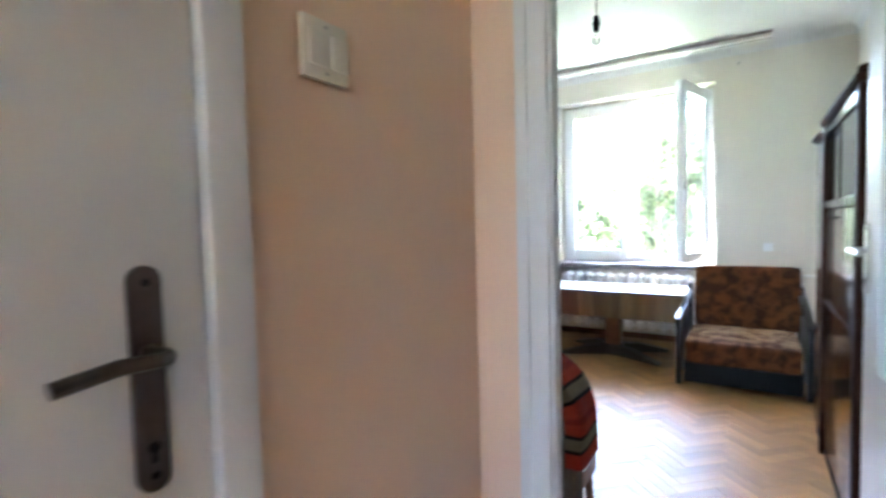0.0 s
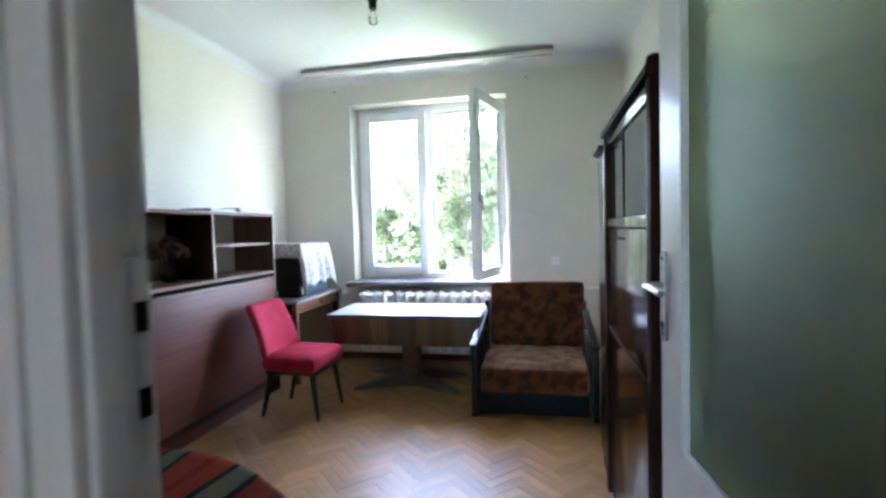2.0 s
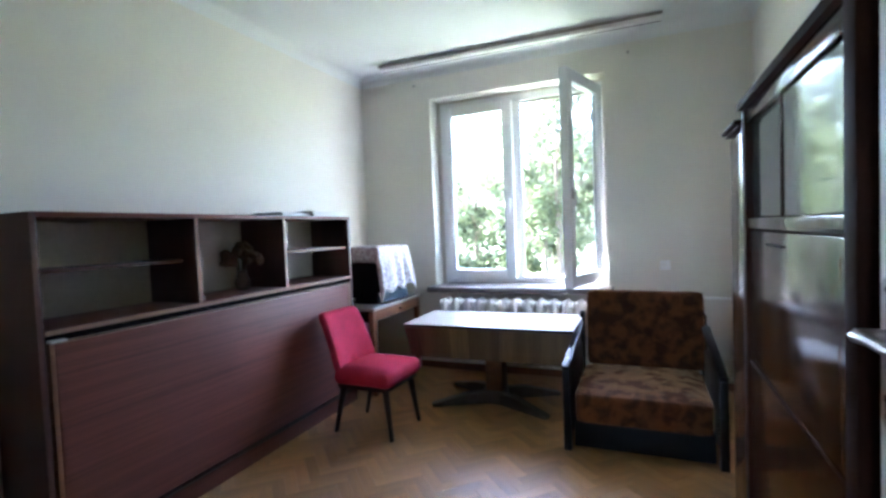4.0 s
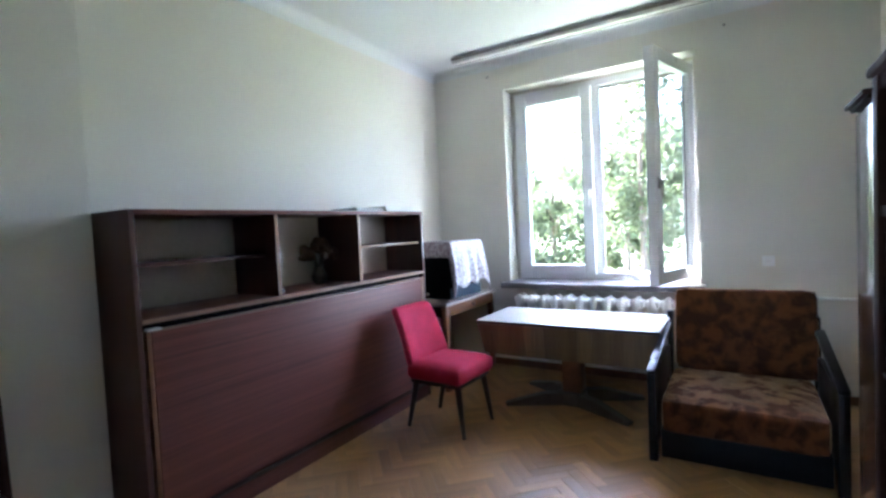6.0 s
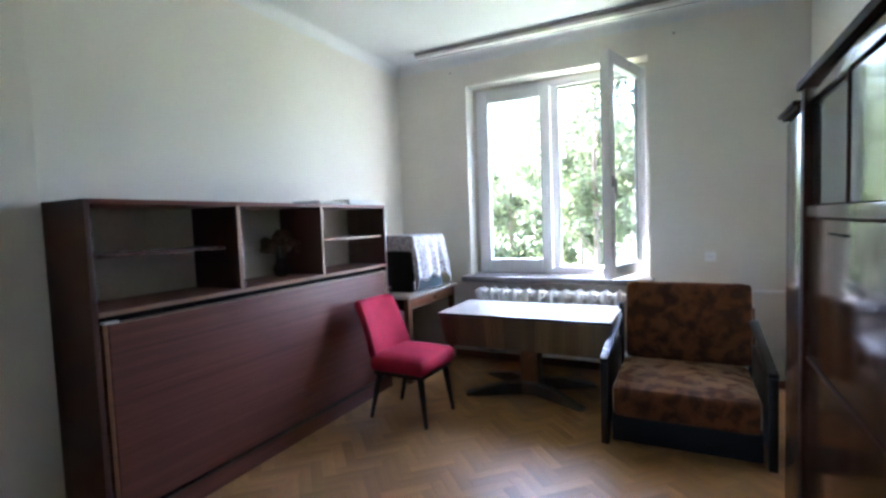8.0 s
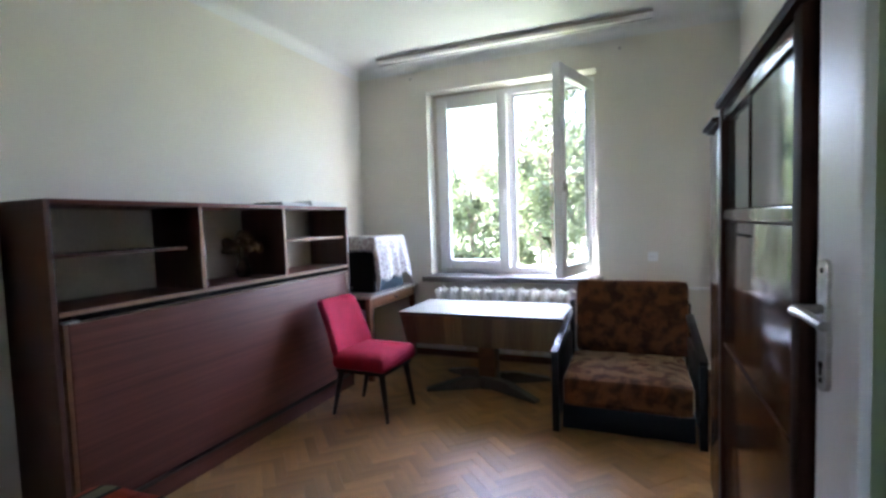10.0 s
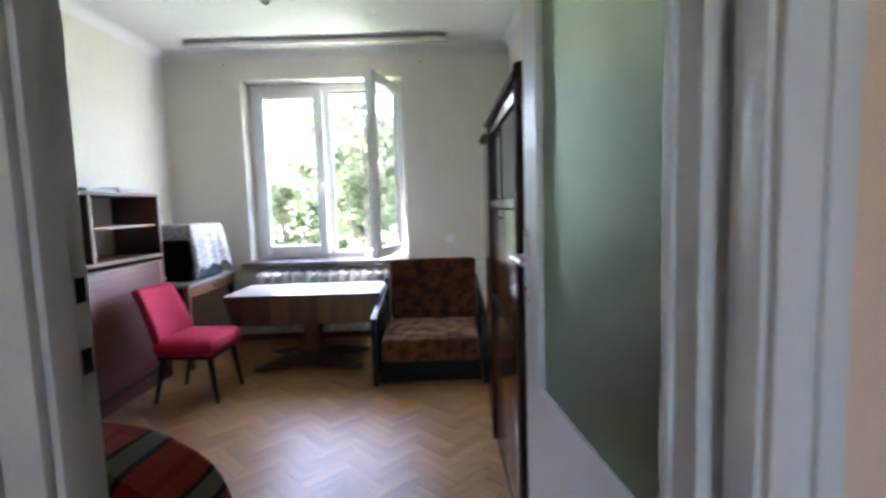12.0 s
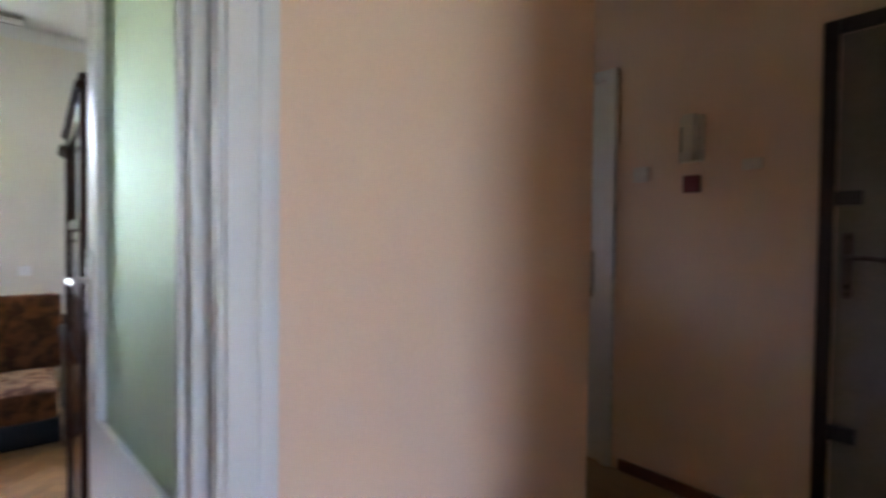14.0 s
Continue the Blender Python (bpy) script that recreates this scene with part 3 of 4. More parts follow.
# ---- wall bed with shelves ----
def wall_bed():
    X, Y0, Y1, ZT = 0.445, 0.945, 3.03, 1.430
    t = thing("wall_bed_cabinet", pose(0.03, Y0, 0), "red-brown veneered fold-up wall bed with open shelf compartments above", "cabinet")
    L, D = Y1 - Y0, X - 0.03
    e = 0.022
    # sides, dividers and one inner shelf take the veneer with shade in its colour
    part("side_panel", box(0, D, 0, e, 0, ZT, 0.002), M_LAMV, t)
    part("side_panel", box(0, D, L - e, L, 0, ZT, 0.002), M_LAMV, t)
    part("top_board", box(0.0, D + 0.002, e, L - e, ZT - 0.022, ZT + 0.0, 0.002), M_LAM, t)
    part("shelf_board", box(0.0, D + 0.003, e, L - e, 0.955, 0.977, 0.002), M_LAM, t)
    part("back_panel", box(0.055, 0.06, e, L - e, 0.977, ZT - 0.022), M_FIBRE, t, "pale fibreboard back")
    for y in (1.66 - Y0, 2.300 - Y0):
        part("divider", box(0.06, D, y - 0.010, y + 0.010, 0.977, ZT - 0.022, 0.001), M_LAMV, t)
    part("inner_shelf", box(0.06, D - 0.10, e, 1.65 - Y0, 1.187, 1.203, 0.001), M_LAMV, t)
    part("inner_shelf", box(0.06, D - 0.03, 2.31 - Y0, L - e, 1.187, 1.203, 0.001), M_EDGE, t, "pale edged inner shelf")
    ed = bmesh.new()
    for y in (1.66 - Y0, 2.300 - Y0):
        box(D, D + 0.0025, y - 0.010, y + 0.010, 0.978, ZT - 0.023, bm=ed)
    box(D + 0.003, D + 0.0055, e, L - e, 0.957, 0.975, bm=ed)
    part("edge_band", ed, M_EDGE, t)
    part("recess", box(0.05, D - 0.04, e, L - e, 0.06, 0.954), M_DARK, t)
    # bed panel with a light rim
    part("bed_panel", box(D - 0.03, D + 0.0, e + 0.035, L - e - 0.035, 0.115, 0.918, 0.003), M_LAM, t, "red-brown grained folding bed front")
    part("panel_lip", box(D - 0.03, D + 0.004, e + 0.035, L - e - 0.035, 0.918, 0.925, 0.002), M_EDGE, t)
    part("side_strip", box(D - 0.028, D + 0.001, e + 0.012, e + 0.032, 0.10, 0.925, 0.002), M_DESKW, t)
    for y in (L - e - 0.033, L - e - 0.015):
        part("side_strip", box(D - 0.028, D + 0.002, y, y + 0.011, 0.10, 0.928, 0.002), M_EDGE, t, "pale edged upright strip")
    part("latch", box(D - 0.03, D + 0.006, e + 0.02, e + 0.075, 0.925, 0.933, 0.002), M_PAPER, t, "white latch tab")
    part("plinth", box(0.03, D - 0.002, e, L - e, 0.0, 0.085, 0.002), M_LAM, t)
    part("floor_bar", box(D - 0.035, D + 0.004, e + 0.02, L - e - 0.02, 0.090, 0.106, 0.004), M_BRASS, t, "dull metal hinge bar above the plinth")


wall_bed()


def mirror_stand():
    t = thing("small_mirror", pose(0.30, 1.765, 0.977), "small round table mirror on a thin stand", "mirror")
    rim = [(0.0, 0.042 * math.cos(a), 0.185 + 0.060 * math.sin(a)) for a in [2 * math.pi * k / 24 for k in range(25)]]
    part("rim", tube(rim, 0.004, 8), M_BRASS, t)
    gl = bmesh.new()
    bmesh.ops.create_circle(gl, cap_ends=True, segments=24, radius=1)
    ex = bmesh.ops.extrude_face_region(gl, geom=gl.faces[:])
    bmesh.ops.translate(gl, vec=(0, 0, 0.03), verts=[v for v in ex["geom"] if isinstance(v, bmesh.types.BMVert)])
    part("glass", place(gl, pose(0, 0, 0.185) @ Matrix.Diagonal((0.1, 0.040, 0.058, 1)) @ pose(0, 0, 0, 0, 90, 0)), M_PAPER, t, "pale oval face")
    part("stem", cyl((0, 0, 0.01), (0, 0, 0.125), 0.004), M_BRASS, t)
    part("foot", lathe([(0.036, 0.0), (0.034, 0.012), (0.012, 0.022), (0.005, 0.024)]), M_BAKE, t)


mirror_stand()


def bouquet():
    t = thing("dried_bouquet", pose(0.21, 2.165, 0.977), "brown dried flower bunch in a small dark vase", "ornament")
    part("vase", lathe([(0.03, 0), (0.045, 0.02), (0.05, 0.05), (0.035, 0.085), (0.028, 0.11), (0.034, 0.12)]), M_BRASS, t, "dull brown vase")
    rng = random.Random(5)
    heads = bmesh.new()
    for k in range(44):
        a, r = rng.uniform(0, 6.28), rng.uniform(0.0, 0.115)
        z = 0.185 + 0.075 * math.cos(r / 0.105 * 1.5) + rng.uniform(-0.015, 0.015)
        s = rng.uniform(0.018, 0.036)
        own = bmesh.new()
        bmesh.ops.create_icosphere(own, subdivisions=2, radius=s)
        for v in own.verts:
            v.co *= 1 + 0.3 * noise.noise(v.co * 70 + Vector((k, 0, 0)))
        join(heads, own, pose(r * math.cos(a), r * math.sin(a), z))
    tagged(part("flower_head", heads, M_DRIED, t), kind="stuff")
    st = bmesh.new()
    for k in range(9):
        a = k * 0.7
        cyl((0.01 * math.cos(a), 0.01 * math.sin(a), 0.09), (0.06 * math.cos(a), 0.06 * math.sin(a), 0.21), 0.003, seg=6, bm=st)
    tagged(part("stem", st, M_BARK, t), kind="stuff")


bouquet()


def paper(x, y, z, sx, sy, h, turn, label):
    t = thing("paper_stack", pose(x, y, z, 0, 0, turn), label, "papers", "papers on the cabinet")
    rng = random.Random(int(x * 100 + y * 10))
    for k in range(3):
        part("paper_layer", place(box(-sx / 2, sx / 2, -sy / 2, sy / 2, k * h / 3, (k + 1) * h / 3 - 0.0005, 0.001), pose(rng.uniform(-0.008, 0.008), rng.uniform(-0.01, 0.01), 0, 0, 0, rng.uniform(-3, 3))), M_PAPER, t)


paper(0.30, 2.46, 1.433, 0.22, 0.30, 0.022, 4, "thin stack of white papers on the cabinet top")
paper(0.31, 2.80, 1.433, 0.24, 0.36, 0.034, -3, "flat white paper folder on the cabinet top")


# ---- chairs ----
def cushion(x0, x1, y0, y1, z0, z1, r, crown=0.0, n=8):
    """A padded block with soft edges and a domed top."""
    bm = box(x0, x1, y0, y1, z0, z1)
    bmesh.ops.subdivide_edges(bm, edges=bm.edges[:], cuts=n, use_grid_fill=True)
    c = Vector(((x0 + x1) / 2, (y0 + y1) / 2, (z0 + z1) / 2))
    hx, hy, hz = (x1 - x0) / 2, (y1 - y0) / 2, (z1 - z0) / 2
    for v in bm.verts:
        p = v.co - c
        q = Vector((max(-hx + r, min(hx - r, p.x)), max(-hy + r, min(hy - r, p.y)), max(-hz + r, min(hz - r, p.z))))
        d = p - q
        if d.length > 1e-6:
            p = q + d.normalized() * min(r, d.length * 1.0)
        if p.z > 0:
            p.z += crown * (1 - (p.x / hx) ** 2) * (1 - (p.y / hy) ** 2)
        v.co = c + p + Vector((0, 0, 0.004 * noise.noise(v.co * 9)))
    return bm


def red_chair():
    # faces local +y; seat front edge ahead
    t = thing("upholstered_chair", pose(0.868, 2.63, 0, 0, 0, -93), "raspberry-red upholstered chair with dark splayed wooden legs", "chair")
    part("seat", cushion(-0.225, 0.225, -0.19, 0.235, 0.325, 0.440, 0.05, 0.015), M_RED, t)
    bk = cushion(-0.21, 0.21, -0.035, 0.035, 0.0, 0.40, 0.03, 0.0, 10)
    for v in bk.verts:
        z = v.co.z
        v.co.x *= 1.0 - 0.12 * max(0, (z - 0.06) / 0.34)
        v.co.y += 0.05 * (z / 0.40) ** 2 * -1 + 0.04 * (v.co.x / 0.21) ** 2
    part("backrest", place(bk, pose(0, -0.190, 0.395, 13)), M_RED, t)
    ap = box(-0.19, 0.19, -0.17, 0.20, 0.303, 0.327, 0.006)
    part("seat_frame", ap, M_LEG, t)
    for sx in (-1, 1):
        part("leg", cyl((sx * 0.155, 0.17, 0.31), (sx * 0.175, 0.215, 0.0), 0.022, 0.013), M_LEG, t)
        part("leg", cyl((sx * 0.165, -0.14, 0.31), (sx * 0.175, -0.215, 0.0), 0.022, 0.013), M_LEG, t)


red_chair()


def armchair():
    t = thing("armchair_bed", pose(2.505, 2.655, 0), "brown floral fold-out armchair with black wooden arms", "armchair")
    part("seat_cushion", cushion(-0.355, 0.355, -0.005, 0.66, 0.165, 0.345, 0.035, 0.012, 10), M_FLORAL, t)
    bk = cushion(-0.37, 0.37, 0, 0.16, 0, 0.522, 0.035, 0.0, 10)
    part("back_cushion", place(bk, pose(0.02, 0.68, 0.315, -7)), M_FLORAL, t)
    part("plinth", box(-0.36, 0.36, 0.03, 0.80, 0.02, 0.163, 0.006), M_NAVY, t, "dark grey front board under the seat")
    for sx in (-1, 1):
        x = sx * 0.395
        fr = bmesh.new()
        join(fr, place(box(-0.024, 0.024, 0, 0.76, -0.026, 0.0, 0.008), pose(x, 0.0, 0.492, 9)))
        part("armrest", fr, M_BLACKV, t, "glossy black armrest")
        part("side_panel", box(x - 0.013, x + 0.013, 0.06, 0.72, 0.06, 0.455, 0.004), M_BLACKV, t)
        part("front_post", box(x - 0.021, x + 0.021, 0.0, 0.055, 0.0, 0.468, 0.005), M_BLACKV, t)
        part("back_post", place(box(x - 0.018, x + 0.018, -0.03, 0.03, 0, 0.66, 0.005), pose(0, 0.84, 0, -4)), M_BLACKV, t)


armchair()


def bentwood_chair():
    t = thing("bentwood_chair", pose(0.55, 0.31, 0, 0, 0, -90), "dark brown bentwood chair beside the chimney breast", "chair")
    y, hw, zt, r = -0.21, 0.225, 0.855, 0.085
    pts = [(-hw, y + 0.03, 0.0), (-hw, y, 0.45), (-hw, y - 0.03, zt - r)]
    for k in range(1, 7):
        a = math.pi / 2 * k / 6
        pts.append((-hw + r - r * math.cos(a), y - 0.03 - 0.01 * k / 6, zt - r + r * math.sin(a)))
    pts += [(-p[0], p[1], p[2]) for p in pts[::-1]]
    part("back_hoop", tube(pts, 0.017, 10), M_LACQD, t)
    part("back_rail", box(-hw, hw, y - 0.037, y - 0.017, 0.66, 0.712, 0.006), M_LACQD, t)
    part("back_rail", box(-hw, hw, y - 0.034, y - 0.014, 0.61, 0.635, 0.006), M_LACQD, t)
    part("seat", box(-0.215, 0.215, -0.2, 0.21, 0.43, 0.455, 0.01), M_LACQD, t)
    for sx in (-1, 1):
        part("leg", cyl((sx * 0.18, 0.17, 0.435), (sx * 0.2, 0.2, 0), 0.017, 0.013), M_LACQD, t)


bentwood_chair()


def arch(w, h, r, n=10):
    """Half-outline of a panel with rounded top corners, from lower left over the top to lower right."""
    pts = [(-w / 2, 0), (-w / 2, h - r)]
    pts += [(-w / 2 + r - r * math.cos(math.pi / 2 * k / n), h - r + r * math.sin(math.pi / 2 * k / n)) for k in range(1, n + 1)]
    right = [(-x, z) for x, z in pts[::-1]]
    return pts + right


AX, AY = 1.795, 0.24       # the grey armchair's back


def grey_armchair():
    t = thing("grey_armchair", pose(AX, AY, 0), "grey upholstered armchair with a blanket over its back", "armchair")
    pr = [(x, z + 0.255) for x, z in arch(0.60, 0.53, 0.22)]
    bk = prism(pr, 0, 0.12)
    bmesh.ops.bevel(bk, geom=[e for e in bk.edges if abs(e.verts[0].co.z - e.verts[1].co.z) < 1e-6], offset=0.03, segments=3, affect="EDGES")
    part("backrest", place(bk, Matrix(((1, 0, 0, 0), (0, 0, 1, 0), (0, 1, 0, 0), (0, 0, 0, 1)))), M_GREYUP, t)
    part("seat", cushion(-0.25, 0.22, 0.11, 0.50, 0.28, 0.42, 0.04, 0.012), M_GREYUP, t)
    fr = box(-0.26, 0.24, 0.02, 0.48, 0.21, 0.28, 0.008)
    part("frame", fr, M_DESKW, t, "brown wooden seat frame")
    for sx in (-1, 1):
        part("leg", cyl((sx * 0.21, 0.44, 0.24), (sx * 0.22, 0.47, 0), 0.02, 0.013), M_DESKW, t)
        part("leg", cyl((sx * 0.24, 0.06, 0.28), (sx * 0.26, 0.0, 0), 0.024, 0.015), M_DESKW, t)


def blanket():
    pr = arch(0.645, 0.55, 0.235, 12)
    # arc length resampled over the arch, long fall at its right end
    dense = []
    for (x0, z0), (x1, z1) in zip(pr, pr[1:]):
        n = max(1, int(math.hypot(x1 - x0, z1 - z0) / 0.02))
        dense += [(x0 + (x1 - x0) * k / n, z0 + (z1 - z0) * k / n) for k in range(n)]
    dense.append(pr[-1])
    dense = [p for p in dense if p[1] > (0.14 if p[0] < 0 else 0.20)]
    arcs = [0.0]
    for a, b in zip(dense, dense[1:]):
        arcs.append(arcs[-1] + math.hypot(b[0] - a[0], b[1] - a[1]))
    bm = bmesh.new()
    uvl = bm.loops.layers.uv.new("UVMap")
    inner = [0.036, 0.025, 0.015, 0.006]
    ys = [-0.03] * 4 + [-0.03 + 0.16 * k / 9 for k in range(10)]
    grid, par = [], {}
    for (x, z), s in zip(dense, arcs):
        row = []
        for k, y in enumerate(ys):
            d = 0.010 * noise.noise(Vector((s * 7, y * 9, 1.3)))
            edge = inner[k] if k < 4 else 0.0
            core = Vector((max(-0.09, min(0.09, x)), min(z, 0.32)))
            out = (Vector((x, z)) - core).normalized() * (d * (0.3 if k < 4 else 1) - edge)
            v = bm.verts.new((x + out.x, y + 0.006 * noise.noise(Vector((s * 11, 4, y * 5))), z + out.y + 0.255))
            par[v] = (s / 0.15 + 0.35 + 0.05 * noise.noise(Vector((s * 4, y * 6, 0))), y)
            row.append(v)
        grid.append(row)
    for a, b in zip(grid, grid[1:]):
        for k in range(len(ys) - 1):
            f = bm.faces.new((a[k], b[k], b[k + 1], a[k + 1]))
            for lp in f.loops:
                lp[uvl].uv = par[lp.vert]
    # flaps over the back and the front
    ob = single("blanket", bm, M_BLANKET, pose(AX, AY, 0), "red wool blanket with grey and black stripes draped over an armchair", "blanket")
    so = ob.modifiers.new("thickness", "SOLIDIFY")
    so.thickness, so.offset = 0.016, 1.0


grey_armchair()
blanket()


# ---- low table, desk, television ----
def table():
    t = thing("coffee_table", pose(1.495, 3.32, 0), "low pedestal table with a pale top and hanging walnut leaves", "table")
    part("tabletop", box(-0.615, 0.615, -0.30, 0.29, 0.595, 0.615, 0.003), M_TTOP, t, "pale glossy tabletop")
    # hanging leaves of matched veneer strips, narrower at the foot
    cuts = (-0.61, -0.50, -0.255, -0.11, 0.125, 0.22, 0.61)
    for y, name in ((-0.30, "front_leaf"), (0.272, "back_leaf")):
        b2 = prism([(-0.608, 0.594), (0.608, 0.594), (0.553, 0.382), (-0.553, 0.382)], 0, 0.014)
        leaf = part(name, place(b2, Matrix(((1, 0, 0, 0), (0, 0, 1, y + 0.003), (0, 1, 0, 0), (0, 0, 0, 1)))), M_LEG, t)
        face = y if y < 0 else y + 0.016
        for c0, c1 in zip(cuts, cuts[1:]):
            st = prism([(c0 + 0.0004, 0.594), (c1 - 0.0004, 0.594), (c1 * 0.91 - 0.0004, 0.38), (c0 * 0.91 + 0.0004, 0.38)], 0, 0.003)
            part("veneer_strip", place(st, Matrix(((1, 0, 0, 0), (0, 0, 1, face), (0, 1, 0, 0), (0, 0, 0, 1)))), M_TABLE, leaf)
    part("edge_band", box(-0.615, 0.615, -0.304, -0.301, 0.597, 0.613), M_LEG, t)
    part("pedestal", box(-0.065, 0.065, -0.07, 0.07, 0.09, 0.594, 0.006), M_DESKW, t, "red-brown square column")
    part("base", box(-0.10, 0.08, -0.10, 0.10, 0.0, 0.092, 0.006), M_FOOT, t)
    for sx in (-1, 1):
        for sy in (-1, 1):
            # sloping wedge of a foot
            ft = prism([(0.0, 0.0), (0.43, 0.0), (0.43, 0.022), (0.16, 0.088), (0.0, 0.088)], -0.032, 0.032)
            bmesh.ops.bevel(ft, geom=ft.edges[:], offset=0.004, segments=2, affect="EDGES")
            place(ft, Matrix(((1, 0, 0, 0), (0, 0, 1, 0), (0, 1, 0, 0), (0, 0, 0, 1))))
            part("foot", place(ft, pose(sx * 0.04, sy * 0.06, 0, 0, 0, math.degrees(math.atan2(sy * 0.2, sx * 0.4)))), M_FOOT, t, "satin grey-brown sloping foot")


table()


def desk():
    t = thing("writing_desk", pose(0.03, 3.10, 0), "small brown wooden desk with a shallow drawer", "desk")
    part("desktop", box(0, 0.56, 0, 0.875, 0.682, 0.706, 0.004), M_DESKTOP, t)
    part("drawer_front", box(0.515, 0.535, 0.07, 0.82, 0.595, 0.678, 0.003), M_DESKW, t, "orange-brown drawer front")
    part("apron", box(0.02, 0.513, 0.03, 0.85, 0.585, 0.681, 0.003), M_LACQD, t)
    part("knob", place(lathe([(0.006, 0), (0.006, 0.01), (0.013, 0.016), (0.012, 0.024), (0.004, 0.028)], 14), pose(0.534, 0.45, 0.637, 0, 90, 0)), M_BRASS, t)
    for x in (0.05, 0.515):
        for y in (0.04, 0.835):
            part("leg", box(x - 0.022, x + 0.022, y - 0.022, y + 0.022, 0, 0.684, 0.004), M_DESKW if x > 0.3 else M_LACQD, t)


desk()


def television():
    t = thing("television", pose(0.35, 3.49, 0.706, 0, 0, -4), "old black tube television under a flowered cloth", "television")
    part("cabinet", box(-0.02, 0.20, -0.235, 0.235, 0.015, 0.46, 0.02), M_TV, t)
    bk = box(-0.26, -0.02, -0.19, 0.19, 0.04, 0.42, 0.03, 3)
    for v in bk.verts:
        if v.co.x < -0.15:
            v.co.y *= 0.75
            v.co.z = 0.04 + (v.co.z - 0.04) * 0.8
    part("tube_housing", bk, M_TV, t)
    part("screen", box(0.195, 0.204, -0.20, 0.20, 0.12, 0.43, 0.012, 3), M_CABGLASS, t, "dark glass screen")
    part("control_strip", box(0.195, 0.215, -0.225, 0.225, 0.015, 0.10, 0.008), M_TVBLUE, t, "blue-grey control strip")
    for y in (-0.16, 0.16):
        part("foot", box(-0.2, 0.16, y - 0.02, y + 0.02, 0.0, 0.016, 0.003), M_TV, t)


television()


def tv_cloth():
    """A cloth over the television that falls over its front in folds."""
    bm = bmesh.new()
    nx, ny = 34, 40
    w, back, top, fall = 0.585, 0.20, 0.47, 0.335
    rows = []
    for i in range(nx + 1):
        s = i / nx * (back + 0.23 + fall)
        row = []
        for j in range(ny + 1):
            y = -w / 2 + w * j / ny
            wob = noise.noise(Vector((y * 13, 0.3, 0)))
            if s < back + 0.215:
                x, z = -back + s, top + 0.004 * noise.noise(Vector((s * 20, y * 20, 0)))
            else:
                d = s - back - 0.215
                x = 0.225 + 0.05 * min(1, d / 0.2) * (0.45 + 0.9 * wob) + 0.10 * d
                z = top - d * (1 + 0.06 * math.sin(y * 31))
            over = max(0, abs(y) - 0.238)
            z -= over * 2.2
            yy = y - math.copysign(over * 0.55, y) if over else y
            yy *= 1 + 0.10 * max(0, s - back - 0.215)
            row.append(bm.verts.new((x, yy, z + 0.002)))
        rows.append(row)
    for a, b in zip(rows, rows[1:]):
        for j in range(ny):
            bm.faces.new((a[j], b[j], b[j + 1], a[j + 1]))
    ob = single("table_cloth", bm, M_CLOTH, pose(0.35, 3.49, 0.706, 0, 0, -4), "white flowered cloth draped over the television", "cloth")
    so = ob.modifiers.new("thickness", "SOLIDIFY")
    so.thickness, so.offset = 0.004, 1.0


tv_cloth()


# ---- wardrobes ----
def wardrobe():
    Y0, Y1, X, ZT = 0.915, 1.895, 2.862, 1.695
    t = thing("display_wardrobe", pose(X, Y0, 0), "dark lacquered wardrobe with glazed upper panels", "wardrobe")
    L, D = Y1 - Y0, RX - X - 0.01
    part("body", box(0.03, D, 0.01, L - 0.01, 0.05, ZT - 0.02, 0.0), M_LACQD, t)
    for y in (0, L - 0.055):
        part("post", box(0.0, 0.06, y, y + 0.055, 0.0, ZT - 0.02, 0.008), M_LACQD, t)
    part("top_rail", box(0.005, 0.05, 0.055, L - 0.055, ZT - 0.075, ZT - 0.02, 0.006), M_LACQ, t)
    part("cornice", box(-0.012, D, -0.012, L + 0.008, ZT - 0.02, ZT + 0.008, 0.008), M_LACQD, t)
    part("finial", place(lathe([(0.018, 0), (0.024, 0.012), (0.02, 0.03), (0.006, 0.036)], 14), pose(0.02, 0.03, ZT + 0.007)), M_LACQD, t)
    part("middle_rail", box(0.004, 0.04, 0.055, L - 0.055, 1.262, 1.298, 0.005), M_LACQ, t)
    m = L * 0.5
    part("pane", box(0.016, 0.022, 0.06, m + 0.02, 1.302, ZT - 0.078), M_CABGLASS, t, "dark reflecting glass pane", False)
    part("pane", box(0.024, 0.029, m - 0.02, L - 0.06, 1.302, ZT - 0.078), M_CABGLASS, t, "dark reflecting glass pane", False)
    part("pane_strip", box(0.012, 0.024, m + 0.02, m + 0.034, 1.30, ZT - 0.076, 0.002), M_LACQD, t)
    d1 = part("door", box(0.012, 0.03, 0.058, L - 0.058, 0.07, 1.255, 0.003), M_LACQ, t, "glossy brown lacquered door")
    part("pull", box(0.006, 0.0135, 0.50, 0.66, 1.214, 1.222, 0.002), M_DARK, d1, "dark recessed pull")
    part("moulding", place(box(0.008, 0.013, 0, L - 0.12, -0.005, 0.005, 0.002), pose(0, 0.06, 0.80)), M_LACQD, d1)
    part("plinth", box(0.02, D, 0.055, L - 0.055, 0.0, 0.068, 0.003), M_LACQD, t)


wardrobe()


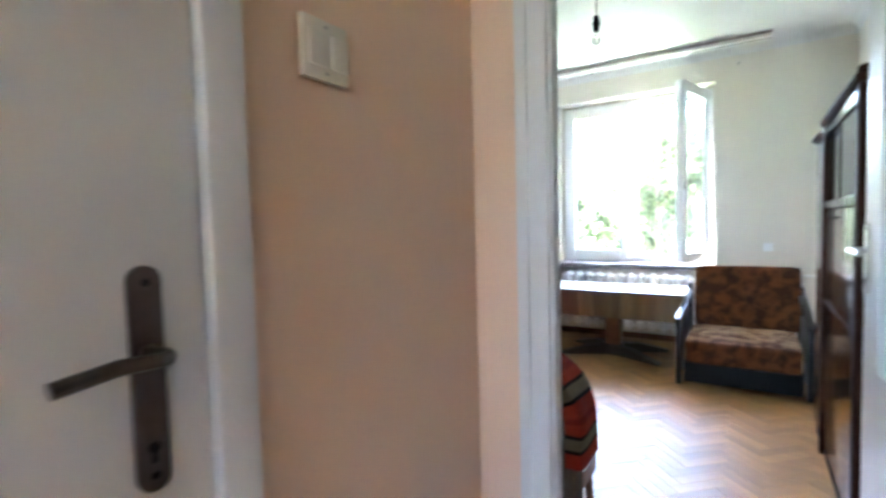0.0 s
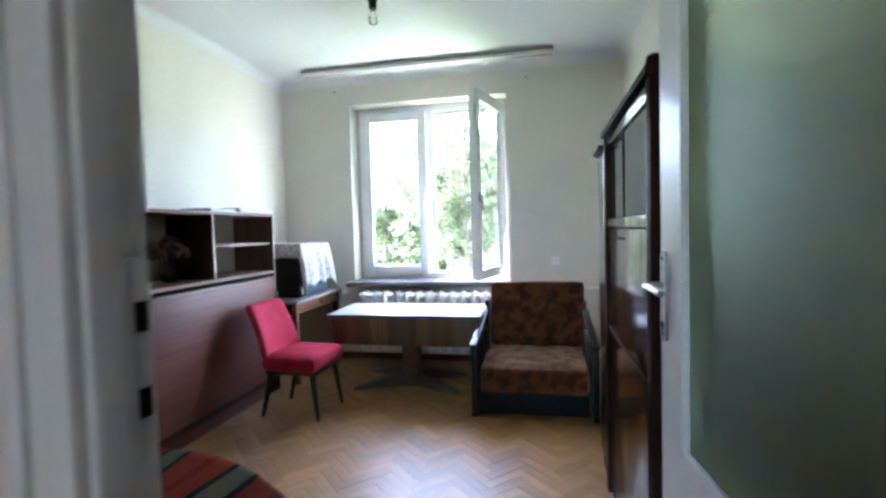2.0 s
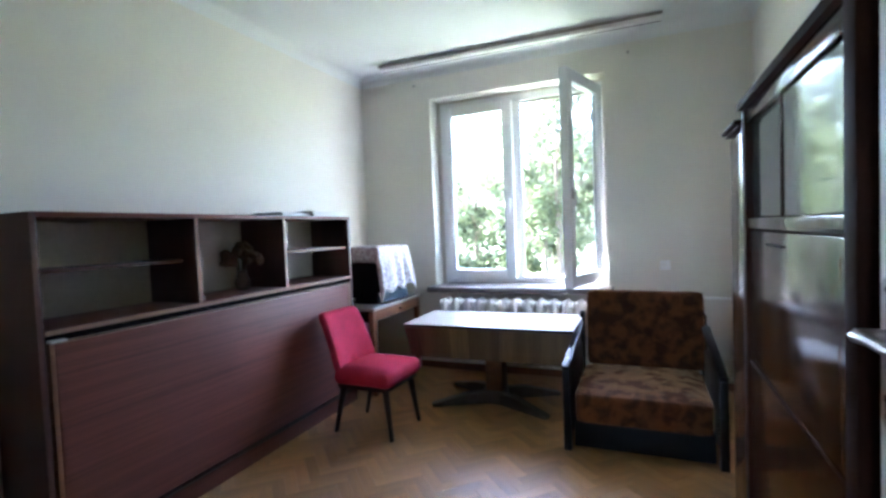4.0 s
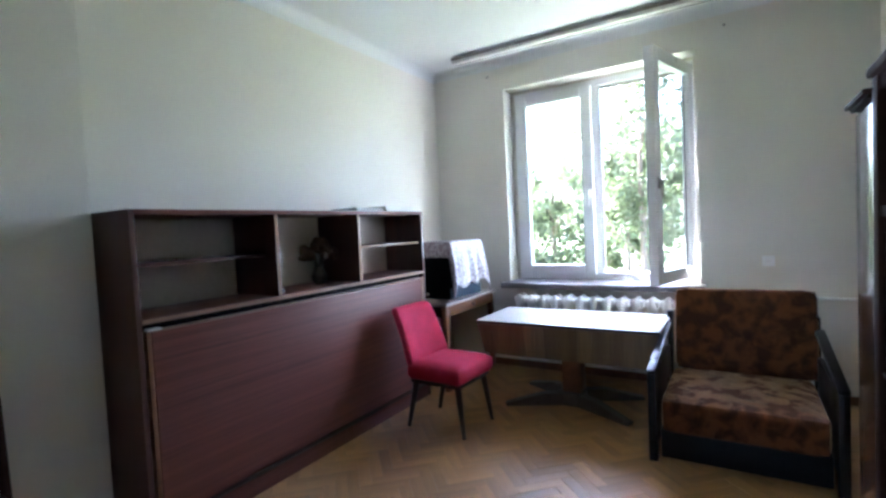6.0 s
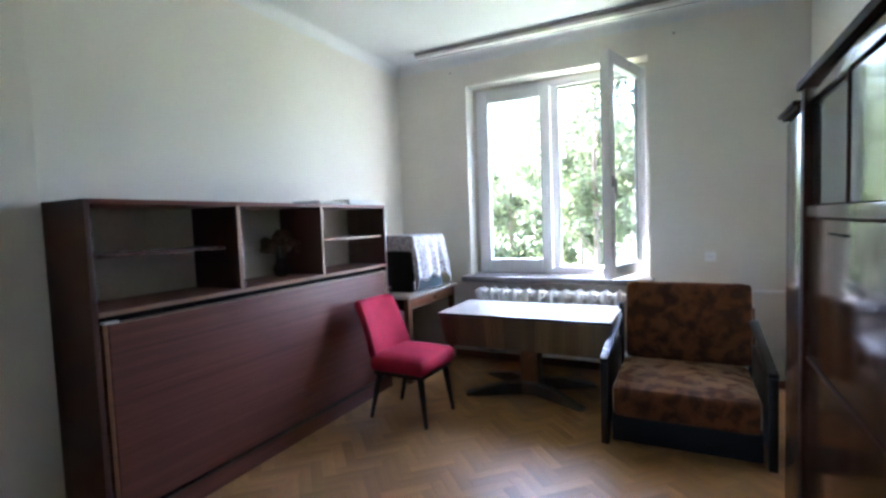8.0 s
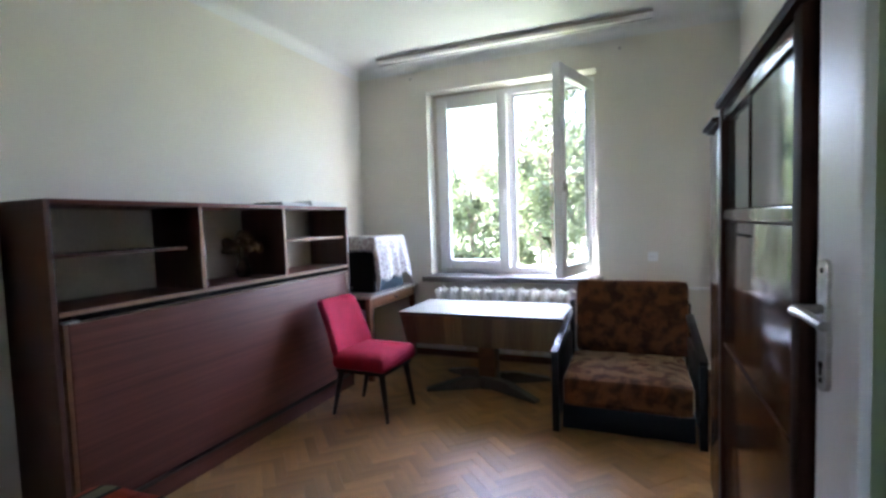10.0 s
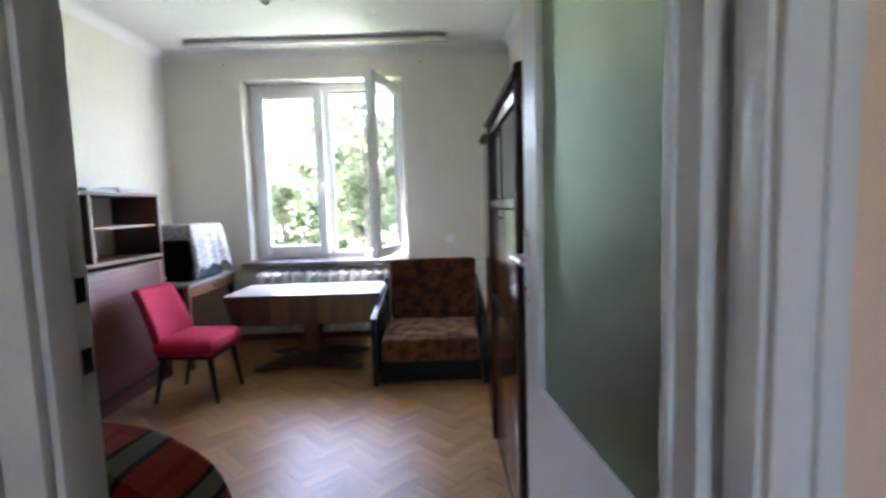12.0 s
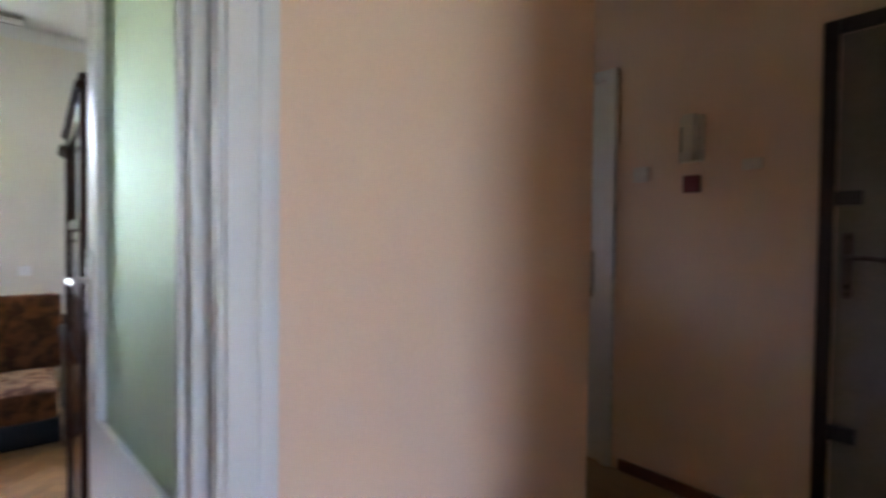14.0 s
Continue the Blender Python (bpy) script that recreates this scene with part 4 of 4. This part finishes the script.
def wardrobe_far():
    Y0, Y1, X, ZT = 1.91, 2.17, 2.868, 1.622
    t = thing("narrow_wardrobe", pose(X, Y0, 0), "narrow plain brown wardrobe with a small cornice", "wardrobe")
    L, D = Y1 - Y0, RX - X - 0.01
    part("body", box(0.02, D, 0, L, 0.05, ZT, 0.004), M_SATIN, t)
    part("door", box(0.0, 0.018, 0.012, L - 0.004, 0.08, ZT - 0.01, 0.004), M_SATIN, t, "plain brown door")
    co = box(-0.012, D, -0.004, L + 0.012, ZT, ZT + 0.012, 0.004)
    box(-0.026, D, -0.004, L + 0.026, ZT + 0.012, ZT + 0.03, 0.006, bm=co)
    part("cornice", co, M_LACQD, t)
    part("plinth", box(0.01, D, 0.01, L - 0.01, 0.0, 0.05, 0.004), M_LACQD, t)


wardrobe_far()


# ---- doorway and doors ----
def lever(t, side, label, plate_h=0.235, material=M_STEEL, reach=0.115, toward=1):
    """A lever handle on a long plate; the plate lies in local xz, the lever stands out along -y times side."""
    s = -side
    lo, hi, r = -plate_h * 0.62, plate_h * 0.38, 0.018
    arc = [math.pi * k / 8 for k in range(9)]
    outline = [(r * math.cos(a), hi - r + r * math.sin(a)) for a in arc] + [(-r * math.cos(a), lo + r - r * math.sin(a)) for a in arc]
    p = place(prism(outline, 0, 0.008), Matrix(((1, 0, 0, 0), (0, 0, s, 0), (0, 1, 0, 0), (0, 0, 0, 1))))
    hd = part("handle", p, material, t, label)
    neck = cyl((0, s * 0.006, 0), (0, s * 0.05, 0), 0.0095, seg=12)
    part("neck", neck, material, hd)
    part("lever", tube([(0, s * 0.045, 0), (toward * 0.012, s * 0.055, 0), (toward * 0.05, s * 0.055, 0.002), (toward * reach, s * 0.052, -0.006)], 0.0088, 10), material, hd)
    kh = cyl((0, s * 0.0065, -plate_h * 0.42), (0, s * 0.010, -plate_h * 0.42), 0.007, seg=10)
    box(-0.003, 0.003, min(s * 0.0065, s * 0.010), max(s * 0.0065, s * 0.010), -plate_h * 0.42 - 0.018, -plate_h * 0.42, bm=kh)
    part("keyhole", kh, M_DARK, hd)
    for z in (lo + 0.02, hi - 0.02):
        part("screw", cyl((0, s * 0.0075, z), (0, s * 0.0095, z), 0.005, seg=10), M_DARK, hd)
    return hd


def door_frame():
    t = tagged(thing("door_frame_1", pose(0, 0, 0), "white painted wooden door frame and casing", "door frame"), kind="structure")
    y0, y1 = WY0 - 0.004, WY1 + 0.004
    # linings with a rebate
    for x0, x1 in ((D0 - 0.03, D0), (D1, D1 + 0.03)):
        part("lining", box(x0, x1, y0, y1, 0, DH + 0.03, 0.002), M_WHITE, t)
    part("lining", box(D0, D1, y0, y1, DH, DH + 0.03, 0.002), M_WHITE, t)
    part("stop", box(D0, D0 + 0.014, y0 + 0.002, -0.075, 0, DH, 0.003), M_WHITE, t)
    part("stop", box(D1 - 0.014, D1, y0 + 0.002, -0.075, 0, DH, 0.003), M_WHITE, t)
    # casing on the hall side, stepped
    for s, x in ((-1, D0), (1, D1)):
        a, b = sorted((x - s * 0.006, x + s * 0.068))
        part("casing", box(a, b, WY0 - 0.018, WY0, 0, DH + 0.075, 0.006), M_WHITE, t)
        a, b = sorted((x + s * 0.040, x + s * 0.072))
        part("casing_bead", box(a, b, WY0 - 0.026, WY0 - 0.014, 0, DH + 0.078, 0.007), M_WHITE, t)
    part("casing", box(D0 - 0.07, D1 + 0.07, WY0 - 0.018, WY0, DH + 0.004, DH + 0.075, 0.006), M_WHITE, t)
    # casing on the room side
    for x0, x1 in ((D0 - 0.065, D0 - 0.012), (D1 + 0.045, D1 + 0.09)):
        part("casing", box(x0, x1, WY1, WY1 + 0.008, 0, DH + 0.06, 0.003), M_WHITE, t)
    pl = box(D0 - 0.0005, D0 + 0.0015, -0.062, -0.0355, 1.035, 1.25, 0.0005)
    part("strike_plate", pl, M_WHITE, t)
    for z in (1.187, 1.095):
        part("strike_slot", box(D0 + 0.0016, D0 + 0.003, -0.056, -0.040, z - 0.016, z + 0.016), M_DARK, t)
    part("threshold", box(D0, D1, WY0, WY1, -0.002, 0.012, 0.003), M_DESKW, t)


door_frame()


def glazed_door():
    # local x runs from the hinge to the free edge, local y across the leaf
    t = thing("door_1", pose(3.008, 0.004, 0.012) @ pose(0, 0, 0, 0, 0, math.degrees(math.atan2(0.9945, -0.105))), "open white panelled door with a frosted glass pane", "door")
    tagged(t, kind="structure")
    W, HH, th = 0.875, 2.03, 0.038
    g0, g1, gz0, gz1 = 0.0685, 0.735, 0.709, 1.90
    fr = bmesh.new()
    for a in ((0, g0, 0, HH), (g1, W, 0, HH), (g0, g1, 0, gz0), (g0, g1, gz1, HH)):
        box(a[0], a[1], 0, th, a[2], a[3], 0.0, bm=fr)
    part("leaf", fr, M_WHITE, t, smooth=False)
    for side, y in ((0, -0.009), (1, th)):
        bd = bmesh.new()
        for a in ((g0 - 0.006, g0 + 0.018, gz0 - 0.006, gz1 + 0.006), (g1 - 0.018, g1 + 0.006, gz0 - 0.006, gz1 + 0.006), (g0 + 0.018, g1 - 0.018, gz0 - 0.006, gz0 + 0.018), (g0 + 0.018, g1 - 0.018, gz1 - 0.018, gz1 + 0.006)):
            box(a[0], a[1], y, y + 0.009, a[2], a[3], 0.003, bm=bd)
        part("glazing_bead", bd, M_WHITE, t)
    part("rim", box(-0.012, -0.001, 0.004, th + 0.012, 0, HH, 0.003), M_WHITE, t)
    part("pane", box(g0, g1, th / 2 - 0.003, th / 2 + 0.003, gz0, gz1), M_FROST, t, "frosted glass pane")
    for z in (0.25, 1.75):
        part("hinge", cyl((-0.016, -0.006, z), (-0.016, -0.006, z + 0.09), 0.007), M_WHITE, t)
    for side in (1, -1):
        hold = lever(t, -side, "nickel lever handle on a long plate", toward=-1)
        hold.matrix_basis = pose(W - 0.035, th if side > 0 else 0, 1.10)
    part("lock_face", box(W, W + 0.0025, 0.008, th - 0.008, 0.98, 1.19, 0.0005), M_STEEL, t)


glazed_door()


def hall_door(name, m, w, label, casing=0.065, toward=1):
    """A plain closed door; local x along the wall, local -y out of it."""
    t = tagged(thing(name, m, label, "door"), kind="structure")
    hh = 2.12
    part("leaf", box(0.004, w - 0.004, -0.012, 0.03, 0.008, hh, 0.004), M_WHITE, t)
    for a in ((-casing, 0.0, 0.0, hh + casing), (w, w + casing, 0.0, hh + casing), (0.0, w, hh + 0.004, hh + casing)):
        part("casing", box(a[0], a[1], -0.028, 0.03, a[2], a[3], 0.007), M_WHITE, t)
    hd = lever(t, 1, "dull metal lever handle on a long plate", 0.268, M_BRASS if name == "door_2" else M_STEEL, 0.108, toward)
    hd.matrix_basis = pose(w - 0.078, -0.012, 1.087)
    return t


# white door in the hall's left wall (faces +x), and one in the recess (faces -x)
hall_door("door_2", pose(HX0, -0.860 - 0.80, 0, 0, 0, 90), 0.80, "closed white painted hall door with a bronze lever handle", 0.062, -1)
hall_door("door_3", pose(HX1, 0.545 + 0.75, 0, 0, 0, -90), 0.75, "closed white painted door in the hall's recess", 0.06, -1)


def entrance_door():
    t = tagged(thing("door_4", pose(HX1, -0.452, 0, 0, 0, -90), "grey-brown entrance door with black locks", "door"), kind="structure")
    w = 0.9
    part("leaf", box(0.005, w, -0.01, 0.03, 0.005, 2.06, 0.006), M_ENTRY, t)
    for a in ((-0.05, 0.0, 0, 2.12), (w, w + 0.05, 0, 2.12), (0, w, 2.065, 2.12)):
        part("casing", box(a[0], a[1], -0.022, 0.03, a[2], a[3], 0.005), M_LEG, t)
    for z in (1.42, 0.50):
        part("rim_lock", box(0.0, 0.085, -0.04, -0.010, z - 0.028, z + 0.028, 0.006), M_BAKE, t, "black rim lock")
    hd = lever(t, 1, "bronze lever handle on a long plate", 0.26, M_BRASS, 0.13, 1)
    hd.matrix_basis = pose(0.045, -0.01, 1.19)


entrance_door()

outlet("light_switch", pose(HX0, -0.634, 1.520, 0, 0, 90), "ivory square double light switch on the peach wall", False, 0.10, 0.10)
outlet("light_switch", pose(HX1, 0.348, 1.59, 0, 0, -90), "small pale light switch in the dark hall", False, 0.08, 0.08)
outlet("light_switch", pose(HX1, -0.161, 1.592, 0, 0, -90), "small pale light switch near the entrance door", False, 0.08, 0.05)


def intercom():
    t = thing("intercom", pose(HX1, 0.093, 1.735, 0, 0, -90), "white wall intercom handset in the hall", "intercom")
    part("base", box(-0.055, 0.055, -0.03, 0, -0.11, 0.11, 0.008), M_PLATE, t)
    hs = box(-0.03, 0.03, -0.062, -0.032, -0.11, 0.115, 0.012, 3)
    part("handset", hs, M_PLATE, t)
    part("grille", box(-0.045, -0.033, -0.034, -0.029, -0.06, 0.06), M_DARK, t)


intercom()
bx = thing("key_box", pose(HX1, 0.084, 1.519, 0, 0, -90), "small dark red box below the intercom", "box")
part("case", box(-0.035, 0.035, -0.035, 0, -0.04, 0.04, 0.006), M_REDPL, bx)
part("lid", box(-0.036, 0.036, -0.043, -0.036, -0.041, 0.041, 0.003), M_REDPL, bx)


# ---- herringbone parquet ----
def clip(poly, x0, x1, y0, y1):
    for axis, lim, keep in ((0, x0, 1), (0, x1, -1), (1, y0, 1), (1, y1, -1)):
        out = []
        for i, p in enumerate(poly):
            q = poly[(i + 1) % len(poly)]
            dp, dq = keep * (p[axis] - lim), keep * (q[axis] - lim)
            if dp >= 0:
                out.append(p)
            if dp * dq < 0:
                f = dp / (dp - dq)
                out.append((p[0] + f * (q[0] - p[0]), p[1] + f * (q[1] - p[1])))
        poly = out
        if len(poly) < 3:
            return []
    return poly


def parquet():
    W, n, gap = 0.062, 4, 0.0003
    L = W * n
    rng = random.Random(9)
    spots = []
    for j in range(-16, 17):
        for i in range(-70, 110):
            spots.append((i + 2 * n * j, i, 0))
            spots.append((i + 2 * n * j, i - 2 * n + 1, 1))
    c, s = math.cos(math.pi / 4), math.sin(math.pi / 4)
    bev = 0.0007

    def block(poly):
        bm = bmesh.new()
        k = len(poly)
        cx, cy = sum(p[0] for p in poly) / k, sum(p[1] for p in poly) / k
        lo = [bm.verts.new((x, y, -0.006)) for x, y in poly]
        mid = [bm.verts.new((x, y, -bev)) for x, y in poly]
        hi = [bm.verts.new((x - math.copysign(min(bev, abs(x - cx)), x - cx), y - math.copysign(min(bev, abs(y - cy)), y - cy), 0)) for x, y in poly]
        bm.faces.new(hi)
        for a, b in ((lo, mid), (mid, hi)):
            for q in range(k):
                r = (q + 1) % k
                bm.faces.new((a[q], a[r], b[r], b[q]))
        return bm

    local = [(-L / 2 + gap, -W / 2 + gap), (L / 2 - gap, -W / 2 + gap), (L / 2 - gap, W / 2 - gap), (-L / 2 + gap, W / 2 - gap)]
    whole = mesh_of("parquet_block", block(local), M_OAK, False)
    rest = bmesh.new()
    count = 0
    for gx, gy, up in spots:
        cx, cy = ((gx + 0.5) * W, (gy + n / 2) * W) if up else ((gx + n / 2) * W, (gy + 0.5) * W)
        x, y = c * cx - s * cy + 1.6, s * cx + c * cy + 1.0
        if not (-0.3 < x < RX + 0.3 and -0.3 < y < RY + 0.3):
            continue
        turn = 135 if up else 45
        m = pose(x, y, rng.uniform(-0.0006, 0.0006), 0, 0, turn)
        world_poly = [tuple((m @ Vector((px, py, 0)))[:2]) for px, py in local]
        cut = clip(world_poly, 0.002, RX - 0.002, WY1 + 0.002, RY - 0.002)
        if not cut:
            continue
        near = 0.45 < x < 2.86 and 0.5 < y < 2.75
        full = all(0.002 < px < RX - 0.002 and WY1 + 0.002 < py < RY - 0.002 for px, py in world_poly)
        if near and full and count < 300:
            ob = new("parquet_block", whole)
            ob.parent = FLOOR
            ob.matrix_basis = m
            count += 1
        else:
            inv = m.inverted()
            lp = [tuple((inv @ Vector((px, py, 0)))[:2]) for px, py in cut]
            join(rest, block(lp), m)
    ob = part("parquet_rest", rest, M_OAK, FLOOR, smooth=False)
    tagged(ob, kind="stuff")


parquet()
